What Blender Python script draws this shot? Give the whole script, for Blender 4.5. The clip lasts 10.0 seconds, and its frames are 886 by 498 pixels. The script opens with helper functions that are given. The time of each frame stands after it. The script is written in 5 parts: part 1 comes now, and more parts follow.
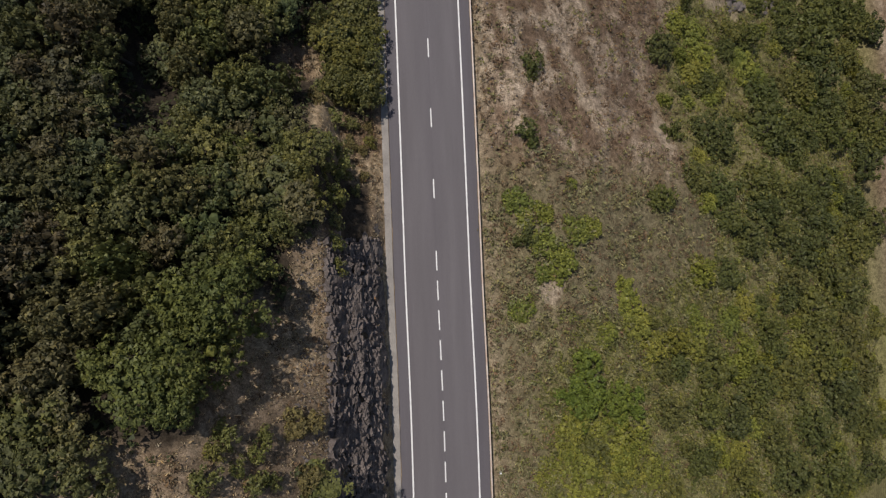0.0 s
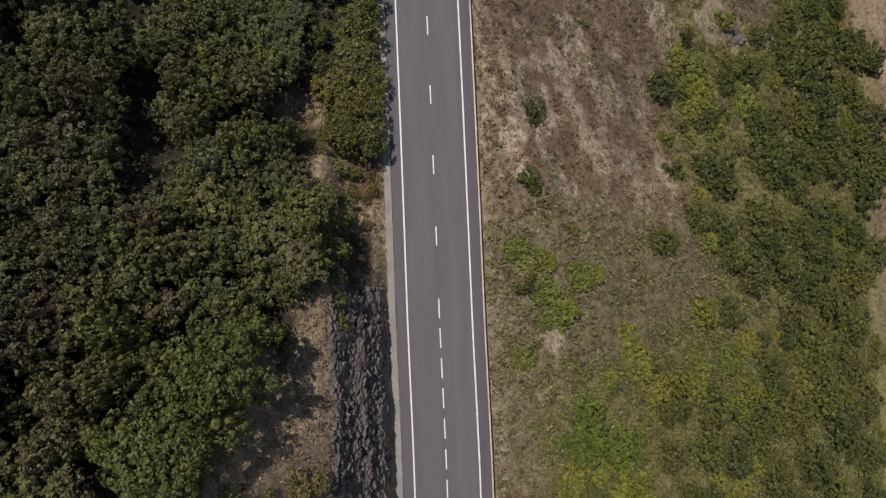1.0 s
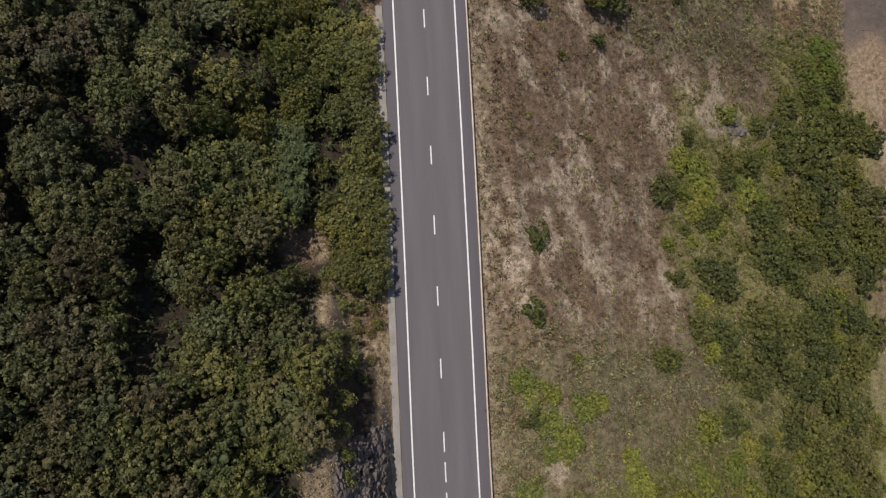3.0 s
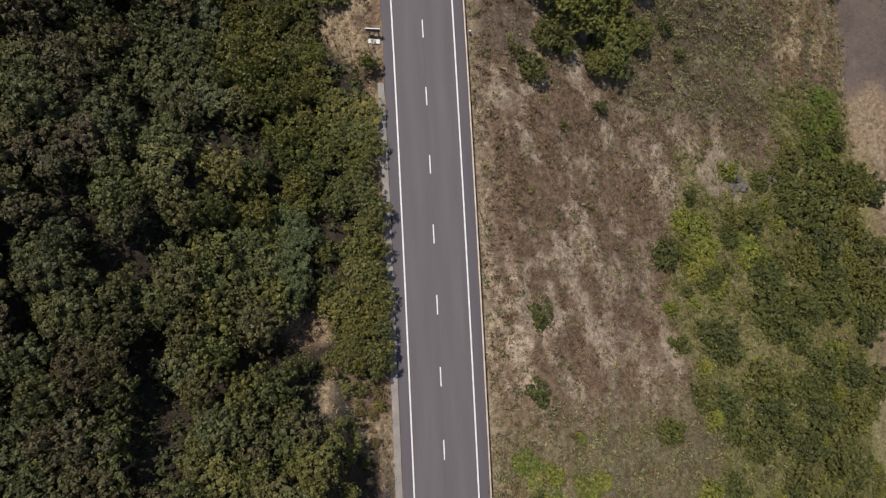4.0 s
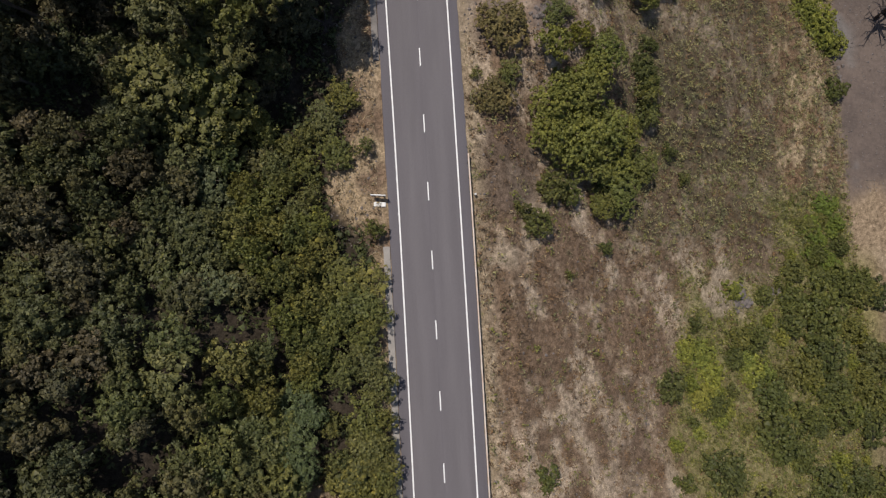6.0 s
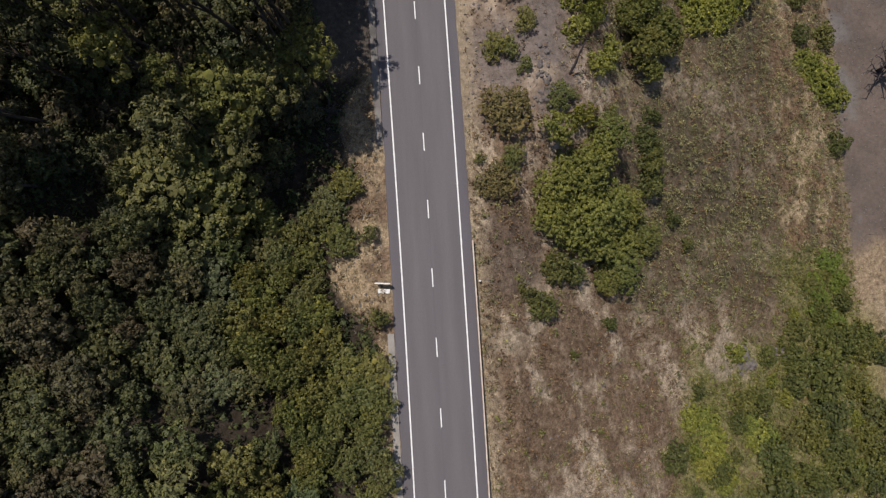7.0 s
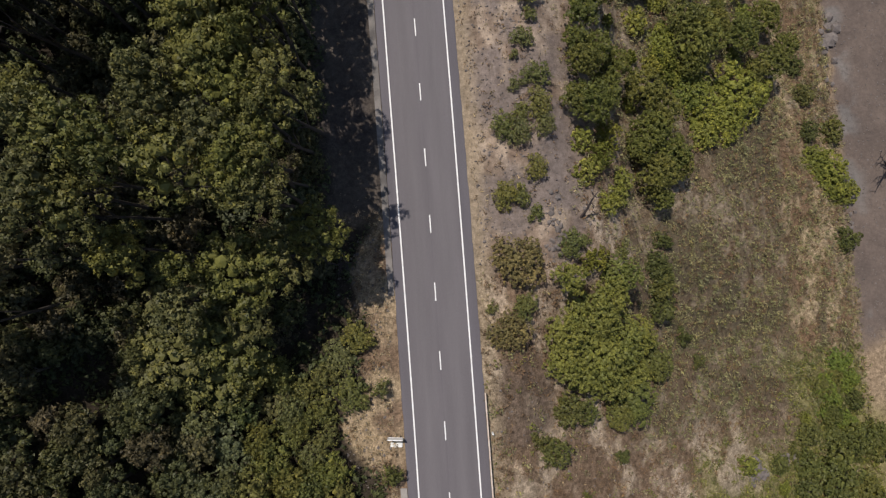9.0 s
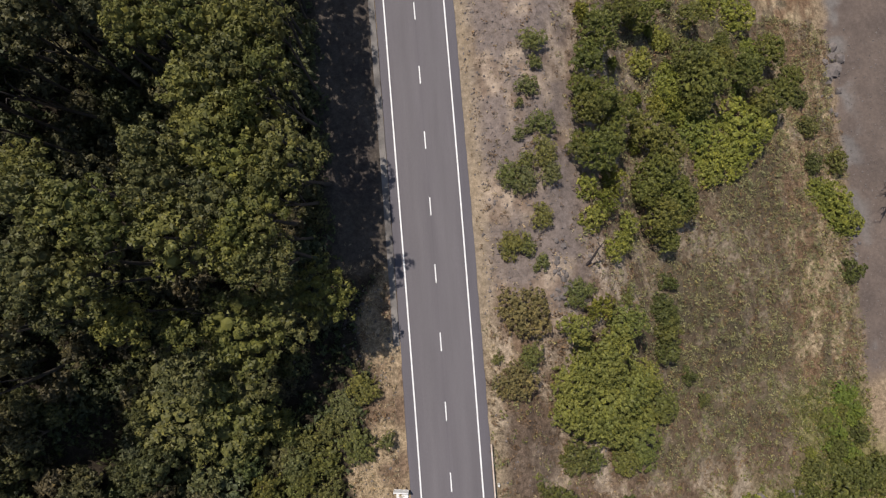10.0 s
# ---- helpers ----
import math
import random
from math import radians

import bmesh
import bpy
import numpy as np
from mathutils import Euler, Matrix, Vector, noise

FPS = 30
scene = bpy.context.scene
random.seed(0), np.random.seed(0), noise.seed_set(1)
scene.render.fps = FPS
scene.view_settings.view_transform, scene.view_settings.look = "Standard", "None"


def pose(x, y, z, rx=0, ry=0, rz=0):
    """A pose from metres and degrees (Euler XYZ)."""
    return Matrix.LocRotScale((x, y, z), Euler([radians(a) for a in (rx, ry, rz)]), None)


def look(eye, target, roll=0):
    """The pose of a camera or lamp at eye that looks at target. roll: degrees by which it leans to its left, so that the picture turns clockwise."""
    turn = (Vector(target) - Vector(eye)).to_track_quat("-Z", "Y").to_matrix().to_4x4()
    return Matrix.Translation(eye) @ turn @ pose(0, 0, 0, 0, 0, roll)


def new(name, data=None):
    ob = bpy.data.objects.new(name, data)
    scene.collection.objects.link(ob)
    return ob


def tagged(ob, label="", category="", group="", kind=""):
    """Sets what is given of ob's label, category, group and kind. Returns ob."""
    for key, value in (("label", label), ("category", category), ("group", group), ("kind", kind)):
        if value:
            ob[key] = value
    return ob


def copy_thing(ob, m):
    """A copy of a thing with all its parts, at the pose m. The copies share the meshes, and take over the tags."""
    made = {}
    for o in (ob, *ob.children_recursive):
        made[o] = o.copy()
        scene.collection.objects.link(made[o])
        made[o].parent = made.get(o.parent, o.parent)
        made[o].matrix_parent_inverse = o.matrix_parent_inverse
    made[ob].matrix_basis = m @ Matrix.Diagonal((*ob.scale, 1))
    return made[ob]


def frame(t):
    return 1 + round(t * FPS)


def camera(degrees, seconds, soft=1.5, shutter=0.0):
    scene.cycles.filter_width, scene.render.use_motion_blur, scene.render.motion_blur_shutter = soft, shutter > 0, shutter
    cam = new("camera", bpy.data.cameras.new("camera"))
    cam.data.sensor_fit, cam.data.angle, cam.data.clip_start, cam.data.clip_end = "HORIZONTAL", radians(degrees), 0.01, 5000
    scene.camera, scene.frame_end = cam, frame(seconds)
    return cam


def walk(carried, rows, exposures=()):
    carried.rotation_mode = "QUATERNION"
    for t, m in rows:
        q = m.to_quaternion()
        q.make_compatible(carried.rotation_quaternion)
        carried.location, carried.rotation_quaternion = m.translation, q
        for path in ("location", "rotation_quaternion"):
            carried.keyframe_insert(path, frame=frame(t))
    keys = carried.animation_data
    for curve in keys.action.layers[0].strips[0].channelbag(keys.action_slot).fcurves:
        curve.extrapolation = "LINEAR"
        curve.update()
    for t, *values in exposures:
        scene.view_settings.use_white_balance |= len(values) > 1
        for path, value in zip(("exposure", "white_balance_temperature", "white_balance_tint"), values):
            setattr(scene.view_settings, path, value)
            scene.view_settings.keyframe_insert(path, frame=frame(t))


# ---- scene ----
cam = camera(73.7, 10.0, soft=1.25)
# seconds, eye, turns about x, y and z from looking straight down
ROWS = [
    (0, 0.000, 0.000, 62.600, 0.000, 0.000, 0.000),
    (0.5, -0.158, 2.220, 62.630, 0.016, -0.024, -0.028),
    (1, -0.316, 4.966, 62.662, 0.049, -0.052, -0.064),
    (1.5, -0.469, 7.872, 62.659, 0.095, -0.096, -0.111),
    (2, -0.633, 11.353, 62.681, 0.146, -0.145, -0.165),
    (2.5, -0.783, 14.859, 62.717, 0.192, -0.194, -0.228),
    (4, -1.312, 27.244, 62.626, 0.330, -0.342, -0.421),
    (4.5, -1.456, 31.504, 62.606, 0.321, -0.377, -0.471),
    (5, -1.605, 36.246, 62.597, 0.297, -0.395, -0.522),
    (5.5, -1.760, 40.691, 62.594, 0.281, -0.417, -0.581),
    (7, -2.280, 54.919, 62.515, 0.303, -0.426, -0.810),
    (7.5, -2.494, 59.414, 62.459, 0.367, -0.401, -0.892),
    (8, -2.698, 64.010, 62.426, 0.456, -0.351, -0.999),
    (8.5, -2.912, 67.845, 62.373, 0.538, -0.293, -1.112),
    (9, -3.114, 71.436, 62.327, 0.583, -0.249, -1.207),
    (9.5, -3.310, 74.329, 62.289, 0.605, -0.230, -1.267),
    (10, -3.539, 77.000, 62.185, 0.611, -0.204, -1.328),
]
walk(cam, [(t, pose(x, y, z, rx, ry, rz)) for t, x, y, z, rx, ry, rz in ROWS],
     exposures=((0.0, 0.0), (2.5, 0.10), (5.0, 0.18), (7.5, 0.22), (9.0, 0.30), (10.0, 0.46)))

# ---------------- light ----------------
SUN = Vector((-0.285, 0.45, 1.0)).normalized()
world = bpy.data.worlds.new("sky")
scene.world = world
world.use_nodes = True
sky = world.node_tree.nodes.new("ShaderNodeTexSky")
sky.sky_type, sky.sun_disc = "NISHITA", False
sky.sun_elevation, sky.sun_rotation = math.asin(SUN.z), math.atan2(SUN.x, SUN.y)
backdrop = world.node_tree.nodes["Background"]
backdrop.inputs["Strength"].default_value = 0.074
world.node_tree.links.new(sky.outputs["Color"], backdrop.inputs["Color"])
lamp = bpy.data.lights.new("sun", "SUN")
lamp.energy, lamp.angle, lamp.color = 3.45, radians(0.5), (1.0, 0.925, 0.835)
sun = new("sun", lamp)
sun.matrix_world = look(SUN * 200, (0, 0, 0))


# ---------------- materials ----------------
def blank(name):
    m = bpy.data.materials.new(name)
    m.use_nodes = True
    return m, m.node_tree.nodes, m.node_tree.links, m.node_tree.nodes["Principled BSDF"]


def noise_node(m, scale, detail=4.0, rough_=0.55, coords="Object"):
    n, l = m.node_tree.nodes, m.node_tree.links
    tc, tx = n.new("ShaderNodeTexCoord"), n.new("ShaderNodeTexNoise")
    tx.inputs["Scale"].default_value, tx.inputs["Detail"].default_value, tx.inputs["Roughness"].default_value = scale, detail, rough_
    l.new(tc.outputs[coords], tx.inputs["Vector"])
    return tx.outputs["Fac"]


def ramp(m, fac, stops):
    n, l = m.node_tree.nodes, m.node_tree.links
    r = n.new("ShaderNodeValToRGB")
    while len(r.color_ramp.elements) < len(stops):
        r.color_ramp.elements.new(0.5)
    for e, (p, c) in zip(r.color_ramp.elements, stops):
        e.position, e.color = p, (*c, 1) if len(c) == 3 else c
    l.new(fac, r.inputs["Fac"])
    return r.outputs["Color"]


def mixed(m, a, b, fac, mode="MIX"):
    n, l = m.node_tree.nodes, m.node_tree.links
    x = n.new("ShaderNodeMix")
    x.data_type, x.blend_type = "RGBA", mode
    for value, socket in ((fac, x.inputs["Factor"]), (a, x.inputs["A"]), (b, x.inputs["B"])):
        if isinstance(value, (int, float)):
            socket.default_value = value
        elif isinstance(value, tuple):
            socket.default_value = (*value, 1)
        else:
            l.new(value, socket)
    return x.outputs["Result"]


def grey(v):
    return (v, v, v)


def bumped(m, fac, strength, distance):
    n, l = m.node_tree.nodes, m.node_tree.links
    b = n.new("ShaderNodeBump")
    b.inputs["Strength"].default_value, b.inputs["Distance"].default_value = strength, distance
    l.new(fac, b.inputs["Height"])
    l.new(b.outputs["Normal"], n["Principled BSDF"].inputs["Normal"])


def surface(name, dark, light, coarse, fine, roughness=0.9, bump=0.3, distance=0.02, metallic=0.0, speckle=0.35):
    """A weathered surface: two colours in large blotches, fine grain over them, fine relief."""
    m, n, l, p = blank(name)
    colour = ramp(m, noise_node(m, coarse, 5), ((0.32, dark), (0.68, light)))
    grain = noise_node(m, fine, 3, 0.7)
    colour = mixed(m, colour, ramp(m, grain, ((0.25, grey(1 - speckle)), (0.75, grey(1 + 0 * speckle)))), 1.0, "MULTIPLY")
    l.new(colour, p.inputs["Base Color"])
    p.inputs["Roughness"].default_value, p.inputs["Metallic"].default_value = roughness, metallic
    bumped(m, grain, bump, distance)
    return m


def foliage(name, tones, through_light=0.25, spread=0.5, roughness=0.55, patchy=False):
    """Leaves: each plant has its own tone, each leaf its own brightness."""
    m, n, l, p = blank(name)
    info, geo = n.new("ShaderNodeObjectInfo"), n.new("ShaderNodeNewGeometry")
    k = len(tones)
    own = ramp(m, noise_node(m, 0.8, 3), [(0.3 + 0.4 * i / (k - 1), c) for i, c in enumerate(tones)]) if patchy else ramp(m, info.outputs["Random"], [(i / max(1, k - 1), c) for i, c in enumerate(tones)])
    leaf = ramp(m, geo.outputs["Random Per Island"], ((0.0, grey(1 - spread)), (0.75, grey(1.0)), (1.0, (1.25, 1.15, 0.9))))
    colour = mixed(m, own, leaf, 1.0, "MULTIPLY")
    blotch = ramp(m, noise_node(m, 0.45, 3), ((0.3, (0.72, 0.76, 0.77)), (0.7, (1.12, 1.06, 1.01))))
    colour = mixed(m, colour, blotch, 1.0, "MULTIPLY")
    sprig = ramp(m, noise_node(m, 2.1, 2), ((0.3, (0.70, 0.72, 0.74)), (0.7, (1.22, 1.2, 1.1))))
    colour = mixed(m, colour, sprig, 1.0, "MULTIPLY")
    l.new(colour, p.inputs["Base Color"])
    p.inputs["Roughness"].default_value = roughness
    p.inputs["Specular IOR Level"].default_value = 0.25
    t, x = n.new("ShaderNodeBsdfTranslucent"), n.new("ShaderNodeMixShader")
    l.new(colour, t.inputs["Color"])
    x.inputs["Fac"].default_value = through_light
    l.new(p.outputs["BSDF"], x.inputs[1])
    l.new(t.outputs["BSDF"], x.inputs[2])
    l.new(x.outputs["Shader"], n["Material Output"].inputs["Surface"])
    return m


def earth_material():
    m, n, l, p = blank("earth")
    tone = n.new("ShaderNodeAttribute")
    tone.attribute_name = "tone"
    fine = noise_node(m, 1.5, 8, 0.75)
    grit = noise_node(m, 7.0, 3, 0.7)
    grown = mixed(m, tone.outputs["Color"], ramp(m, fine, ((0.34, (0.42, 0.40, 0.37)), (0.5, (0.9, 0.88, 0.85)), (0.66, (1.45, 1.43, 1.4)))), 1.0, "MULTIPLY")
    grown = mixed(m, grown, ramp(m, grit, ((0.32, grey(0.55)), (0.68, grey(1.3)))), 1.0, "MULTIPLY")
    bare = mixed(m, tone.outputs["Color"], ramp(m, fine, ((0.3, grey(0.74)), (0.7, grey(1.18)))), 1.0, "MULTIPLY")
    bare = mixed(m, bare, ramp(m, noise_node(m, 0.16, 4), ((0.35, (0.82, 0.80, 0.80)), (0.65, (1.12, 1.08, 1.05)))), 1.0, "MULTIPLY")
    colour = mixed(m, bare, grown, tone.outputs["Alpha"])
    l.new(colour, p.inputs["Base Color"])
    p.inputs["Roughness"].default_value = 0.95
    p.inputs["Specular IOR Level"].default_value = 0.15
    bumped(m, fine, 0.6, 0.12)
    return m


def asphalt_material():
    """The lanes are worn paler than the margins; seams run along the middle; patches vary."""
    m, n, l, p = blank("asphalt")
    uv = n.new("ShaderNodeUVMap")
    uv.uv_map = "metres"
    sep = n.new("ShaderNodeSeparateXYZ")
    l.new(uv.outputs["UV"], sep.inputs["Vector"])
    across = n.new("ShaderNodeMapRange")
    across.inputs["From Min"].default_value, across.inputs["From Max"].default_value = -5.0, 5.0
    l.new(sep.outputs["X"], across.inputs["Value"])
    lanes = ramp(m, across.outputs["Result"], (
        (0.0, (0.112, 0.102, 0.113)), (0.16, (0.112, 0.102, 0.112)), (0.18, (0.121, 0.110, 0.118)), (0.33, (0.127, 0.116, 0.123)), (0.488, (0.121, 0.110, 0.118)),
        (0.50, (0.114, 0.104, 0.112)), (0.512, (0.122, 0.111, 0.119)), (0.67, (0.128, 0.117, 0.124)), (0.83, (0.121, 0.110, 0.118)), (0.85, (0.106, 0.097, 0.108)), (1.0, (0.106, 0.097, 0.108))))
    stretch = n.new("ShaderNodeMapping")
    stretch.inputs["Scale"].default_value = (0.9, 0.07, 1.0)
    l.new(uv.outputs["UV"], stretch.inputs["Vector"])
    long = n.new("ShaderNodeTexNoise")
    long.inputs["Scale"].default_value, long.inputs["Detail"].default_value = 1.0, 4
    l.new(stretch.outputs["Vector"], long.inputs["Vector"])
    colour = mixed(m, lanes, ramp(m, long.outputs["Fac"], ((0.3, grey(0.9)), (0.7, grey(1.08)))), 1.0, "MULTIPLY")
    grit = noise_node(m, 35.0, 2, 0.8)
    colour = mixed(m, colour, ramp(m, grit, ((0.3, grey(0.82)), (0.7, grey(1.16)))), 1.0, "MULTIPLY")
    l.new(colour, p.inputs["Base Color"])
    p.inputs["Roughness"].default_value = 0.85
    p.inputs["Specular IOR Level"].default_value = 0.3
    bumped(m, grit, 0.25, 0.01)
    return m


EARTH = earth_material()
ASPHALT = asphalt_material()
PAINT = surface("road_paint", (0.70, 0.685, 0.68), (0.84, 0.83, 0.82), 1.6, 9, 0.6, 0.1, 0.003, 0.0, 0.22)
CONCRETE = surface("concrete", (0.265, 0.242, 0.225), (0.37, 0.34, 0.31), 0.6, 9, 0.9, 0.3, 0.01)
# concrete darkened to stand for the shade cast by the grove
SHADE_CONCRETE = surface("shade_darkened_concrete", (0.10, 0.09, 0.085), (0.26, 0.235, 0.215), 0.5, 9, 0.9, 0.3, 0.01)
ROCK = surface("volcanic_rock", (0.095, 0.078, 0.074), (0.29, 0.238, 0.212), 0.9, 6, 0.92, 1.0, 0.12, 0.0, 0.6)
STONE = surface("pale_stone", (0.13, 0.110, 0.102), (0.225, 0.192, 0.175), 1.1, 7, 0.92, 0.6, 0.03, 0.0, 0.4)
RUST = surface("weathered_rail", (0.56, 0.41, 0.31), (0.74, 0.65, 0.57), 0.8, 10, 0.7, 0.2, 0.004, 0.15)
STEEL = surface("galvanised_steel", (0.30, 0.29, 0.28), (0.42, 0.41, 0.40), 2, 20, 0.55, 0.1, 0.002, 0.6)
WHITE = surface("white_panel", (0.66, 0.65, 0.63), (0.80, 0.79, 0.77), 2.5, 14, 0.6, 0.1, 0.002, 0.0, 0.15)
BOARD = surface("brown_board", (0.085, 0.055, 0.045), (0.14, 0.09, 0.07), 3, 20, 0.7, 0.2, 0.003)
RED = surface("red_reflector", (0.40, 0.07, 0.04), (0.5, 0.10, 0.06), 6, 30, 0.4, 0.1, 0.001)
BARK = surface("bark", (0.06, 0.046, 0.036), (0.14, 0.115, 0.095), 1.5, 12, 0.95, 0.7, 0.03)
# bark darkened so the grove's trunks sink into its shade
SHADE_BARK = surface("shade_darkened_bark", (0.030, 0.024, 0.020), (0.060, 0.048, 0.040), 1.5, 12, 0.95, 0.7, 0.03)
DEADWOOD = surface("dead_wood", (0.035, 0.026, 0.027), (0.085, 0.066, 0.062), 1.5, 14, 0.95, 0.5, 0.02)
LEAF_WOOD = foliage("wood_leaves", [(0.168, 0.158, 0.068), (0.132, 0.152, 0.062), (0.196, 0.198, 0.070), (0.172, 0.148, 0.080), (0.148, 0.184, 0.070), (0.222, 0.212, 0.072), (0.144, 0.168, 0.092)])
# copy of the wood leaves, darkened to deepen the shade of wood and grove
LEAF_DARKENED = foliage("darkened_wood_leaves", [(0.126, 0.117, 0.058), (0.098, 0.112, 0.051), (0.137, 0.140, 0.058), (0.126, 0.104, 0.062), (0.102, 0.122, 0.065)])
LEAF_EDGE = foliage("roadside_leaves", [(0.200, 0.200, 0.062), (0.160, 0.176, 0.060), (0.230, 0.216, 0.064), (0.170, 0.178, 0.076), (0.212, 0.224, 0.066)])
LEAF_GROVE = foliage("grove_leaves", [(0.139, 0.148, 0.048), (0.188, 0.193, 0.053), (0.144, 0.144, 0.062), (0.213, 0.210, 0.059)])
LEAF_OLIVE = foliage("shrub_leaves", [(0.102, 0.120, 0.044), (0.155, 0.168, 0.048), (0.115, 0.130, 0.048), (0.190, 0.188, 0.054), (0.128, 0.152, 0.050), (0.170, 0.164, 0.058)])
LEAF_THICKET = foliage("thicket_leaves", [(0.135, 0.155, 0.042), (0.185, 0.196, 0.052), (0.150, 0.160, 0.048), (0.205, 0.200, 0.054), (0.125, 0.160, 0.048)])
LEAF_BRIGHT = foliage("bright_leaves", [(0.232, 0.262, 0.062), (0.295, 0.308, 0.064), (0.205, 0.242, 0.060), (0.320, 0.305, 0.068)])
LEAF_LONE = foliage("clearing_leaves", [(0.150, 0.172, 0.054), (0.165, 0.180, 0.054), (0.140, 0.165, 0.054)], 0.25, 0.45)
LEAF_PALE = foliage("blue_green_leaves", [(0.128, 0.162, 0.074), (0.138, 0.168, 0.072)], 0.2, 0.45)
LEAF_LEAFY = foliage("olive_leaves", [(0.225, 0.236, 0.066), (0.268, 0.272, 0.070), (0.200, 0.226, 0.066)])
LEAF_LUSH = foliage("fresh_leaves", [(0.165, 0.222, 0.046), (0.190, 0.235, 0.048)], 0.25, 0.5)
LEAF_GOLDEN = foliage("yellowish_leaves", [(0.255, 0.270, 0.058), (0.290, 0.285, 0.065), (0.225, 0.248, 0.058)], 0.25, 0.45)
LEAF_DRY = foliage("half_dry_leaves", [(0.230, 0.185, 0.080), (0.200, 0.175, 0.078)], 0.15, 0.5, 0.75)
STRAW = foliage("straw", [(0.33, 0.25, 0.162), (0.43, 0.345, 0.232), (0.47, 0.395, 0.295)], 0.15, 0.5, 0.8, True)
TWIG = foliage("dry_twigs", [(0.150, 0.098, 0.066), (0.215, 0.139, 0.087), (0.26, 0.19, 0.125)], 0.1, 0.5, 0.85, True)
SAGE = foliage("sage_scrub", [(0.185, 0.145, 0.084), (0.232, 0.222, 0.102), (0.340, 0.332, 0.178), (0.252, 0.202, 0.112)], 0.15, 0.5, 0.8, True)
FERN = foliage("fern", [(0.190, 0.180, 0.070), (0.215, 0.226, 0.065), (0.285, 0.294, 0.070)], 0.25, 0.5, 0.6, True)
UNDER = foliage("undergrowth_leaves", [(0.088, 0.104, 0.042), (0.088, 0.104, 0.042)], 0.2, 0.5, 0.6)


# ---------------- mesh helpers ----------------
def mesh_of(name, verts, faces, material, smooth=False):
    """A mesh from arrays: verts n x 3, faces n x 3 or n x 4."""
    verts, faces = np.asarray(verts, np.float32), np.asarray(faces, np.int32)
    me = bpy.data.meshes.new(name)
    me.vertices.add(len(verts))
    me.vertices.foreach_set("co", verts.ravel())
    size = faces.shape[1]
    me.loops.add(faces.size)
    me.loops.foreach_set("vertex_index", faces.ravel())
    me.polygons.add(len(faces))
    me.polygons.foreach_set("loop_start", np.arange(len(faces), dtype=np.int32) * size)
    me.polygons.foreach_set("use_smooth", np.full(len(faces), smooth))
    me.update(calc_edges=True)
    me.materials.append(material)
    return me


def from_bm(name, bm, material, smooth=False):
    me = bpy.data.meshes.new(name)
    for f in bm.faces:
        f.smooth = smooth
    bm.to_mesh(me)
    bm.free()
    me.materials.append(material)
    return me


def part(name, me, parent, label="", m=None):
    """One mesh object under a thing or a part."""
    ob = new(name, me)
    ob.parent = parent
    if m is not None:
        ob.matrix_basis = m
    return tagged(ob, label)


def bm_box(bm, x0, x1, y0, y1, z0, z1, bevel=0.0):
    made = bmesh.ops.create_cube(bm, size=1.0, matrix=Matrix.LocRotScale(((x0 + x1) / 2, (y0 + y1) / 2, (z0 + z1) / 2), None, (x1 - x0, y1 - y0, z1 - z0)))
    if bevel:
        edges = {e for v in made["verts"] for e in v.link_edges}
        bmesh.ops.bevel(bm, geom=list(edges), offset=bevel, segments=2, affect="EDGES")
    return bm


def tube(bm, points, radii, sides=7):
    """A tapered limb along points."""
    rings, last = [], None
    for i, (p, r) in enumerate(zip(points, radii)):
        a = Vector(points[max(0, i - 1)])
        b = Vector(points[min(len(points) - 1, i + 1)])
        q = (b - a).to_track_quat("Z", "Y")
        rings.append([bm.verts.new(Vector(p) + q @ Vector((math.cos(k * math.tau / sides) * r, math.sin(k * math.tau / sides) * r, 0))) for k in range(sides)])
    for lower, upper in zip(rings, rings[1:]):
        for k in range(sides):
            bm.faces.new((lower[k], lower[(k + 1) % sides], upper[(k + 1) % sides], upper[k]))
    bm.faces.new(rings[-1])
    return bm


def leaves(centres, normals, size, rng, slim=1.0):
    """A pointed leaf at each centre, facing about along its normal."""
    n = len(centres)
    normals = normals / (np.linalg.norm(normals, axis=1, keepdims=True) + 1e-9)
    side = np.cross(normals, rng.normal(size=(n, 3)))
    side /= np.linalg.norm(side, axis=1, keepdims=True) + 1e-9
    along = np.cross(normals, side)
    s = np.asarray(size).reshape(-1, 1)
    base, tip = centres - along * s * 0.75 - normals * s * 0.12, centres + along * s * 1.05
    verts = np.stack((base - side * s * 0.68 * slim, base + side * s * 0.68 * slim, tip), 1).reshape(-1, 3)
    return verts, np.arange(3 * n).reshape(-1, 3)


def sphere_dirs(n, rng, lift=0.0):
    d = rng.normal(size=(n, 3))
    d[:, 2] += lift
    return d / np.linalg.norm(d, axis=1, keepdims=True)


ICO = bmesh.new()
bmesh.ops.create_icosphere(ICO, subdivisions=1, radius=1.0)
ICO_V = np.array([v.co[:] for v in ICO.verts])
ICO_F = np.array([[v.index for v in f.verts] for f in ICO.faces])
ICO.free()


